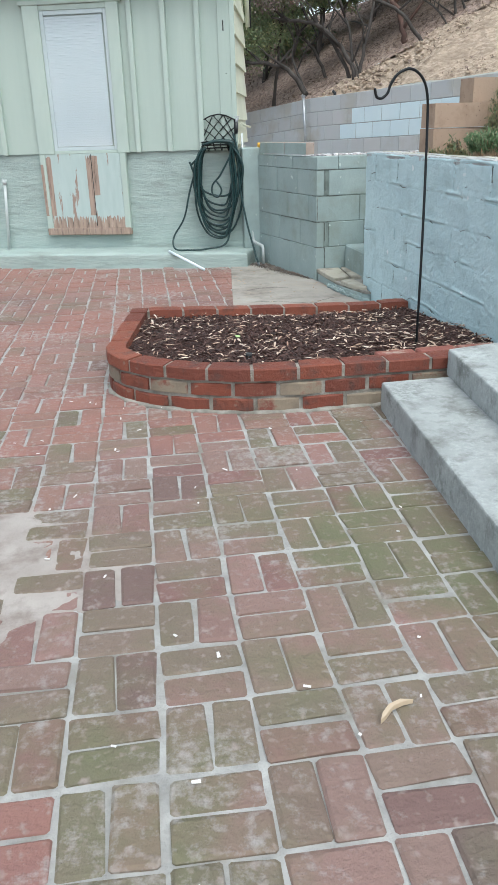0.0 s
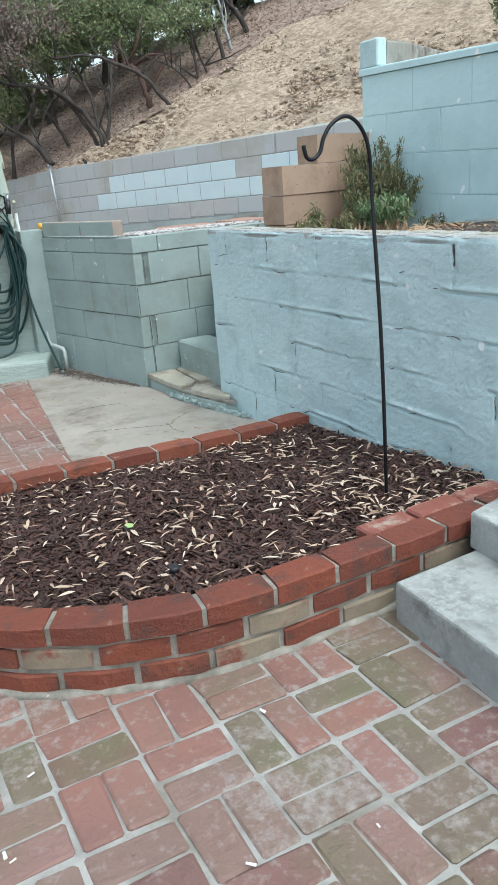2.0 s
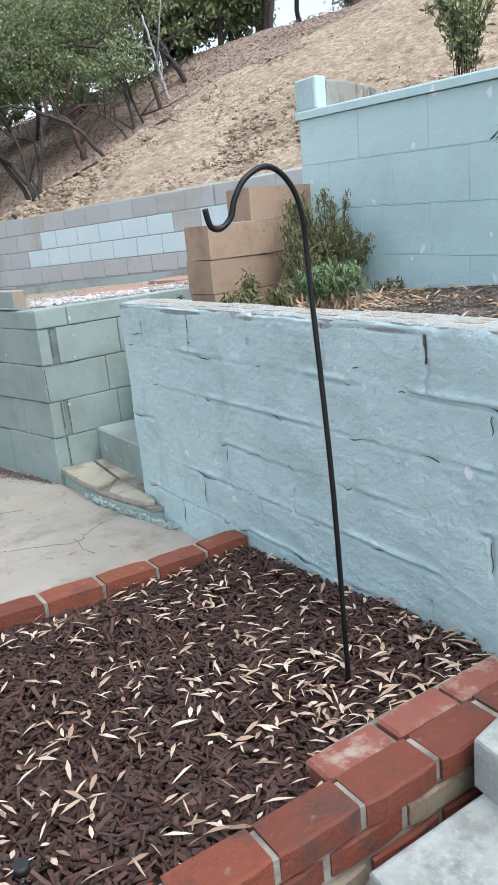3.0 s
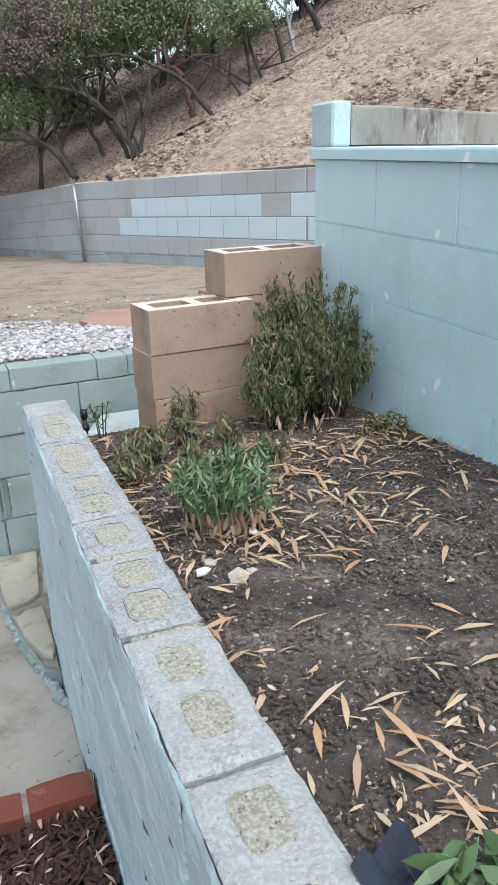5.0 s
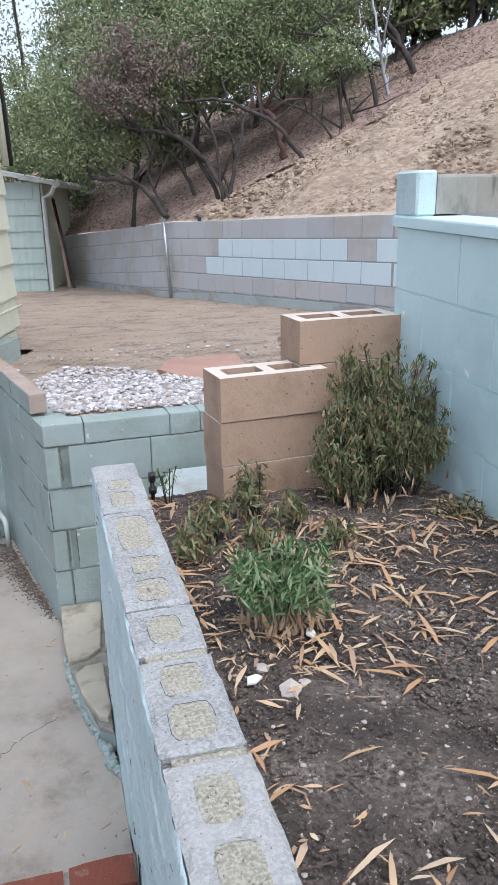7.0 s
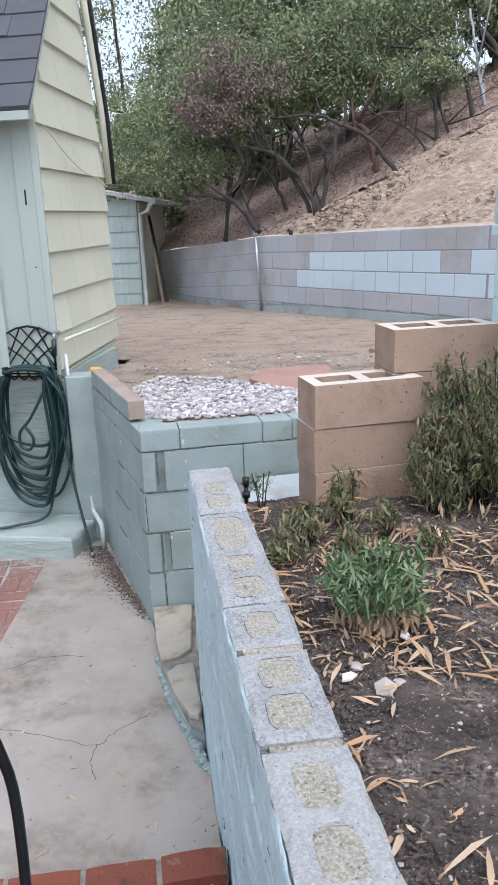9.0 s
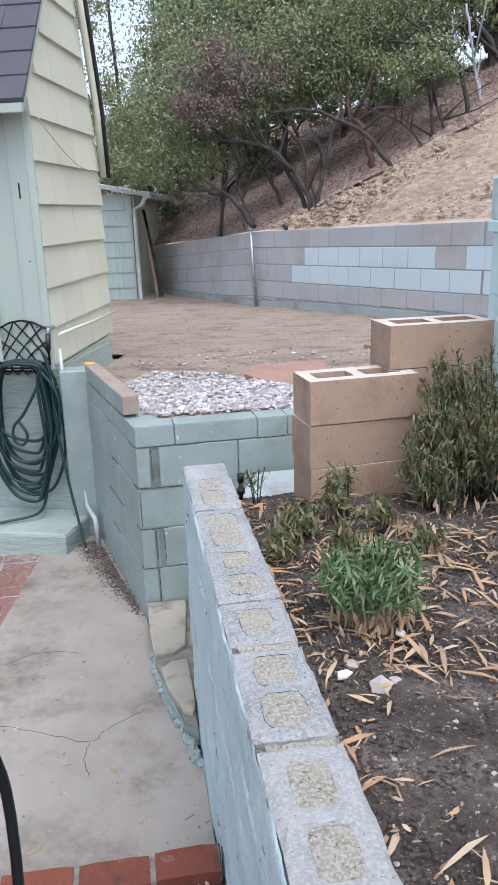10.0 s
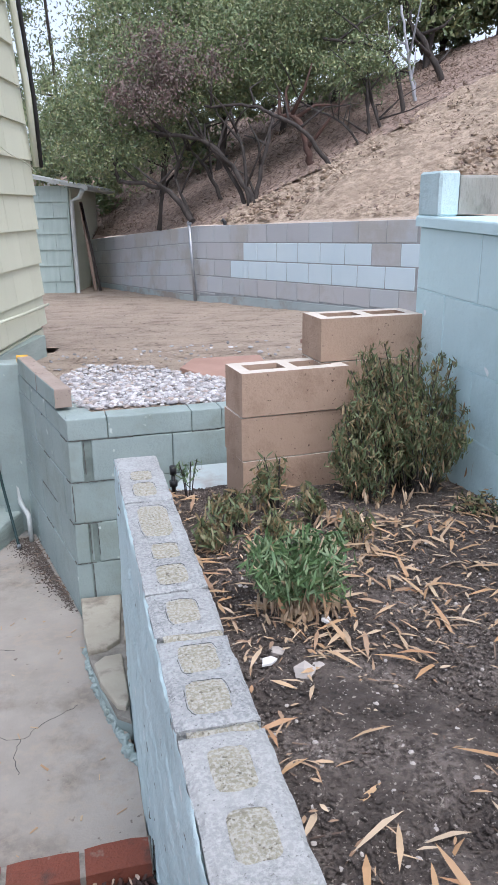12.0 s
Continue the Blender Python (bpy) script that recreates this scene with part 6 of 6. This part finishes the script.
vine_lines = [spline([(0.12, 0.0, -0.04), (0.0, 0.0, 0.05), (-0.13, 0.02, 0.0), (-0.16, 0.03, -0.12), (-0.17, 0.05, -0.24)], 6), spline([(-0.02, 0.0, 0.04), (-0.10, -0.05, 0.02), (-0.15, -0.07, -0.10), (-0.16, -0.06, -0.30), (-0.17, -0.05, -0.36)], 6), spline([(-0.16, 0.02, -0.2), (-0.18, 0.08, -0.22), (-0.19, 0.16, -0.27)], 6)]
bm = bmesh.new()
for line in vine_lines:
    tube(line, 0.002, 4, bm, caps=False)
part("stalk", bm, M["bark"], vine, "thin brown stem")
rv = np.random.RandomState(41)
pv = np.concatenate([np.array([tuple(q) for q in line]) for line in vine_lines])
pv = pv[rv.randint(0, len(pv), 70)] + rv.normal(0, 0.014, (70, 3)) * np.array([0.3, 1, 1])
part("foliage", leaves("foliage", pv, 0.055, 0.020, M["leafgreen"], rv, 1.2), M["leafgreen"], vine)
cloth = bmesh.new()
bmesh.ops.create_grid(cloth, x_segments=16, y_segments=12, size=0.5)
for v in cloth.verts:
    v.co = Vector((v.co.x * 0.10, v.co.y * 0.16, 0.012 + 0.018 * math.sin(v.co.x * 9 + v.co.y * 3) * math.cos(v.co.y * 7) + 0.01 * math.sin(v.co.y * 17)))
cl = solid("cloth", cloth, M["navy"], "small crumpled dark navy cloth lying at the end of the bed", "cloth", pose(1.195, 3.83, 0.972, 8, 10, 25))
cl.modifiers.new("thick", "SOLIDIFY").thickness = 0.004

# ---- litter in the planting bed ----
rs = np.random.RandomState(9)


def litter_test(x, y):
    d = math.hypot(x - 1.45, (y - 5.15) * 1.1)
    e = math.hypot(x - 2.0, y - 5.2)
    g = math.hypot(x - 1.28, y - 4.75)
    f = math.hypot(x - 1.45, y - 4.82)
    w = 0.07 + 0.95 * math.exp(-(d / 0.30) ** 2) + 0.75 * math.exp(-(e / 0.28) ** 2) + 0.5 * math.exp(-(g / 0.16) ** 2) + 0.6 * math.exp(-((f - 0.22) / 0.09) ** 2) * (x > 1.3) + 0.45 * math.exp(-((x - 1.17) / 0.05) ** 2) * (y > 4.2) + 1.0 * math.exp(-((x - 1.36) / 0.13) ** 2 - ((y - 3.98) / 0.10) ** 2)
    return rs.rand() < w


def litter(n, size, width, lift, test, lo, hi, zfun):
    p = scatter(n, test, lo, hi, rs)
    return np.stack([p[:, 0], p[:, 1], zfun(p[:, 0], p[:, 1]) + rs.uniform(0.002, lift, n)], -1)


bed_litter = thing("leaf_litter", "dry tan willow-shaped leaves strewn over the dark soil", "leaves", pose(0, 0, 0))
pts = litter(330, 0, 0, 0.022, litter_test, (1.15, 3.78), (2.18, 5.95), bed_z)
shapes = []
for k in range(10):
    me = leaves("leaf", np.zeros((1, 3)), 0.052 + 0.008 * k, 0.0088 + 0.0004 * k, M["leafpiece"], np.random.RandomState(k), 0, True, 0.15)
    shapes.append(me)
for k, c in enumerate(pts):
    part("leaf", shapes[k % 10], M["leafpiece"], bed_litter, at=pose(c[0], c[1], c[2], rs.uniform(-9, 9), rs.uniform(-9, 9), rs.uniform(0, 360)))
pts = litter(1150, 0, 0, 0.020, litter_test, (1.15, 3.78), (2.18, 5.95), bed_z)
tagged(new("fine_litter", leaves("fine_litter", pts, 0.030, 0.0052, M["straw"], rs, 0, True, 0.7)), "small broken dry leaves over the soil", "leaves", kind="stuff")
pts = litter(26000, 0, 0, 0.007, lambda x, y: True, (1.14, 3.75), (2.19, 6.0), bed_z)
tagged(new("soil_crumbs", pebbles("soil_crumbs", pts, 0.0044, M["soil"], rs, 0.7)), "dark crumbs and grit of the bed soil", "soil", kind="stuff")

pts = litter(500, 0, 0, 0.006, lambda x, y: rs.rand() < 0.4, (1.15, 3.78), (2.17, 5.2), bed_z)
tagged(new("soil_grit", pebbles("soil_grit", pts, 0.0042, M["rock"], rs, 0.7)), "pale grit scattered on the bed soil", "grit", kind="stuff")
pts = litter(240, 0, 0, 0.006, lambda x, y: True, (1.15, 3.78), (2.17, 5.9), bed_z)
tagged(new("bed_twigs", slivers("bed_twigs", pts, 0.035, 0.0022, 0.0022, M["twig"], rs, 0.12)), "thin dead twigs and stalks on the soil", "twigs", kind="stuff")

# ---- mulch ----
rs = np.random.RandomState(12)
mul = [(x, y) for x, y in MULCH_IN]


p = scatter(14000, lambda x, y: inside(x, y, mul), (-0.9, 3.7), (1.0, 5.10), rs)
hz = lambda x, y: 0.158 + 0.018 * bumps(x, y, 0.3, 2, 2) - 1.25 * 0.055 * np.clip((x + 0.7) / 1.4, 0, 1) * np.clip((y - 4.1) / 0.9, 0, 1)
tagged(new("bark_mulch", slivers("bark_mulch", np.stack([p[:, 0], p[:, 1], hz(p[:, 0], p[:, 1]) + rs.uniform(0, 0.014, len(p))], -1), 0.036, 0.009, 0.004, M["chip"], rs)), "dark red-brown shredded bark mulch", "mulch", kind="stuff")
p = scatter(1000, lambda x, y: inside(x, y, mul) and rs.rand() < 0.33 + 0.9 * math.exp(-((x - 0.7) / 0.28) ** 2 - ((y - 3.98) / 0.22) ** 2), (-0.9, 3.7), (1.0, 5.10), rs)
tagged(new("mulch_leaves", leaves("mulch_leaves", np.stack([p[:, 0], p[:, 1], hz(p[:, 0], p[:, 1]) + 0.018 + rs.uniform(0, 0.012, len(p))], -1), 0.043, 0.0080, M["darkchip"], rs, 0, True, 0.6)), "pale dry slivers and leaves on the mulch", "leaves", kind="stuff")
solid("green_leaf", prism([(-0.014, -0.012), (0.006, -0.016), (0.016, 0.0), (0.006, 0.014), (-0.010, 0.012)], 0, 0.002), M["greenleaf"], "fresh green leaf lying on the mulch", "leaf", pose(-0.20, 4.32, 0.19, 6, 3, 20))

# ---- crumbs on hill ----
rs = np.random.RandomState(15)
n = 15000
N_, S_ = rs.uniform(0.15, 6.5, n), rs.uniform(-9, 8, n)
X_, Y_ = WALL_P.x + WALL_D.x * S_ + WALL_N.x * N_, WALL_P.y + WALL_D.y * S_ + WALL_N.y * N_
bare = S_ < 1.2 - 0.85 * np.clip(N_, 0, 5)
clods = np.stack([X_, Y_, hill_z(X_, Y_) + 0.01], -1)
tagged(new("hill_stones", pebbles("hill_stones", clods[bare][1::3], 0.024, M["humus"], rs, 0.7)), "brown stones and crumbs on the bare slope", "clods", kind="stuff")
tagged(new("hill_clods", pebbles("hill_clods", clods[bare], 0.03, M["hill"], rs, 0.7)), "tan clods and stones on the bare slope", "clods", kind="stuff")
tagged(new("hill_litter", slivers("hill_litter", np.concatenate([clods[~bare], clods[bare][::2]]) + np.array([0, 0, 0.02]), 0.045, 0.012, 0.005, M["twig"], rs, 0.6)), "dark sticks and leaf litter on the slope", "litter", kind="stuff")

# cement smeared over the bricks
xs, ys = np.linspace(-2.3, -0.75, 150), np.linspace(1.9, 3.1, 130)


def smear_z(X, Y):
    d = ((X + 1.52) / 0.58) ** 2 + ((Y - 2.58) / 0.36) ** 2
    return 0.0052 - 0.006 * d + 0.0045 * bumps(X, Y, 0.16, 71, 3) + 0.0012 * bumps(X, Y, 0.02, 72, 3)


tagged(new("cement_patch", grid_mesh("cement_patch", xs, ys, smear_z, M["cement"])), "thin pale cement smeared over the paving bricks", "paving", kind="structure")

# patio crumbs
p = scatter(90, lambda x, y: not inside(x, y, OUT), (-2.2, 0.6), (0.1, 4.2), rs)
tagged(new("patio_bits", slivers("patio_bits", np.stack([p[:, 0], p[:, 1], np.full(len(p), 0.008)], -1), 0.014, 0.006, 0.002, M["bleached"], rs, 0.1)), "tiny pale petals and chips on the bricks", "litter", kind="stuff")
p = scatter(60, lambda x, y: x > 0.1, (0.1, 5.0), (0.95, 7.3), rs)
tagged(new("slab_bits", slivers("slab_bits", np.stack([p[:, 0], p[:, 1], np.full(len(p), 0.010)], -1), 0.025, 0.006, 0.002, M["straw"], rs, 0.1)), "a few dry leaves on the concrete slab", "litter", kind="stuff")
t = rs.uniform(0, 1, 60)
p = np.stack([0.60 + 0.20 * (1 - t) - np.abs(rs.normal(0, 0.05, 60)), 6.75 + 0.85 * t, np.full(60, 0.010)], -1)
tagged(new("foot_litter", slivers("foot_litter", p, 0.030, 0.006, 0.002, M["twig"], rs, 0.2)), "dark leaf bits and dirt gathered at the wall foot", "litter", kind="stuff")
t = rs.uniform(0, 1, 2600) ** 0.6
p = np.stack([0.585 + 0.24 * (1 - t) - np.abs(rs.normal(0, 0.06, 2600)) * (0.25 + t), 6.62 + 0.95 * t, np.full(2600, 0.0085)], -1)
tagged(new("foot_dirt", pebbles("foot_dirt", p, 0.0035, M["soil"], rs, 0.6)), "dark crumbs of soil drifted along the wall foot", "soil", kind="stuff")
lf = solid("dry_leaf", prism([(-0.05, 0.0), (-0.03, 0.012), (0.0, 0.02), (0.03, 0.014), (0.05, -0.006), (0.03, 0.004), (0.0, 0.010), (-0.03, 0.002)], 0, 0.012), M["straw"], "curled tan dry leaf lying on the brick patio", "leaf", pose(-0.29, 1.80, 0.006, 0, 0, 30))

# ---- paving bricks, last ----
A = radians(-2.5)
C0 = Vector((-0.776, 2.135))
DU, DV = Vector((math.cos(A), math.sin(A))), Vector((-math.sin(A), math.cos(A)))
CELL = 0.2
SLAB = [(-0.12, 4.90), (1.0, 4.80), (1.0, 5.62), (0.83, 6.62), (0.60, 7.62), (0.27, 7.58), (-0.01, 5.68)]


def step_edge(y):
    return 0.315 - (3.60 - y) * 0.098


paving = thing("brick_paving", "worn basket-weave brick paving in faded red and brown with wide pale joints", "paving", kind="structure")
L2, W2, BV = 0.0942, 0.0450, 0.006


def paver_mesh(seed):
    r = random.Random(seed)
    bm = bmesh.new()
    rings = []
    for dx, z in ((0.0, -0.03), (0.0, -0.002), (BV, 0.0025)):
        ring = []
        for cx, cy in ((-1, -1), (1, -1), (1, 1), (-1, 1)):
            jx, jy = r.uniform(-0.0045, 0.0045), r.uniform(-0.0045, 0.0045)
            c = 0.004 + (0.003 if dx else 0) + r.uniform(0, 0.003)
            x, y = cx * (L2 - dx) + jx, cy * (W2 - dx) + jy
            a, b = Vector((x - cx * c, y, z)), Vector((x, y - cy * c, z))
            ring += [a, b] if cx * cy > 0 and False else ([b, a] if (cx * cy) > 0 else [a, b])
        rings.append([bm.verts.new(v) for v in ring])
    m = len(rings[0])
    for a, b in zip(rings, rings[1:]):
        for i in range(m):
            bm.faces.new((a[i], a[(i + 1) % m], b[(i + 1) % m], b[i]))
    bm.faces.new(rings[-1])
    bmesh.ops.recalc_face_normals(bm, faces=bm.faces)
    return mesh_of("brick", bm, M["paver"])


pav = [paver_mesh(k) for k in range(12)]
near, far = [], []
rp = random.Random(31)
for i in range(-32, 9):
    for j in range(-22, 40):
        for half in (-1, 1):
            upright = (i + j) % 2 == 0
            u, v = i + 0.5, j + 0.5
            if upright:
                u += 0.25 * half
            else:
                v += 0.25 * half
            p = C0 + DU * (u * CELL) + DV * (v * CELL)
            ax, ay = (DV, DU) if upright else (DU, DV)
            cs = [p + ax * (L2 * s) + ay * (W2 * q) for s in (-1, 1) for q in (-1, 1)]
            if min(c.x for c in cs) > step_edge(p.y) and p.y < 3.7 or p.x > 0.95:
                continue
            front = 7.44 - (p.x - 0.41) * 0.325 - 0.04
            if p.y > front or (p.x > 0.25 and p.y > 5) or any(all(inside(c.x, c.y, poly) for c in cs) for poly in (OUT, SLAB)):
                continue
            rec = (p.x + rp.uniform(-0.003, 0.003), p.y + rp.uniform(-0.003, 0.003), rp.uniform(-0.004, 0.0025), math.degrees(A) + (90 if upright else 0) + rp.uniform(-1.7, 1.7), rp.randrange(12))
            (near if (-1.25 + rp.uniform(-0.25, 0.25) < p.x < 0.35 and 0.9 < p.y < 3.75 + rp.uniform(-0.65, 0.35)) else far).append(rec)
near.sort(key=lambda r: (r[0] + 0.5) ** 2 + (r[1] - 2.4) ** 2)
far += near[300:]
for x, y, z, a, k in near[:300]:
    b = new("brick", pav[k])
    b.parent = paving
    b.matrix_local = pose(x, y, z, 0, 0, a)
vs, fs, off = [], [], 0
ref = pav[0]
tv = [np.array([tuple(v.co) for v in m.vertices]) for m in pav]
tf = [[tuple(f.vertices) for f in m.polygons if len(f.vertices) == 4] for m in pav]
nv = len(tv[0])
top = list(range(nv - 8, nv))
quad_top = [(top[0], top[1], top[2], top[3]), (top[0], top[3], top[4], top[7]), (top[4], top[5], top[6], top[7])]
for x, y, z, a, k in far:
    c, s = math.cos(radians(a)), math.sin(radians(a))
    t = tv[k]
    vs.append(np.stack([t[:, 0] * c - t[:, 1] * s + x, t[:, 0] * s + t[:, 1] * c + y, t[:, 2] + z], -1))
    fs.append(np.array(tf[k] + quad_top) + off)
    off += nv
M["paver2"] = surf("paver_brick_far", [(0.18, 0.11, 0.095), (0.25, 0.16, 0.14), (0.21, 0.13, 0.11)], 9, 0.75, 0.9, 38, by="island", **{**PAVER, "stain": (0.25, 0.125, 0.10), "stain_edge": (0.40, 0.56)})
rest = part("far_bricks", quads("far_bricks", np.concatenate(vs), np.concatenate(fs), M["paver2"]), M["paver2"], paving)
tagged(rest, kind="stuff")
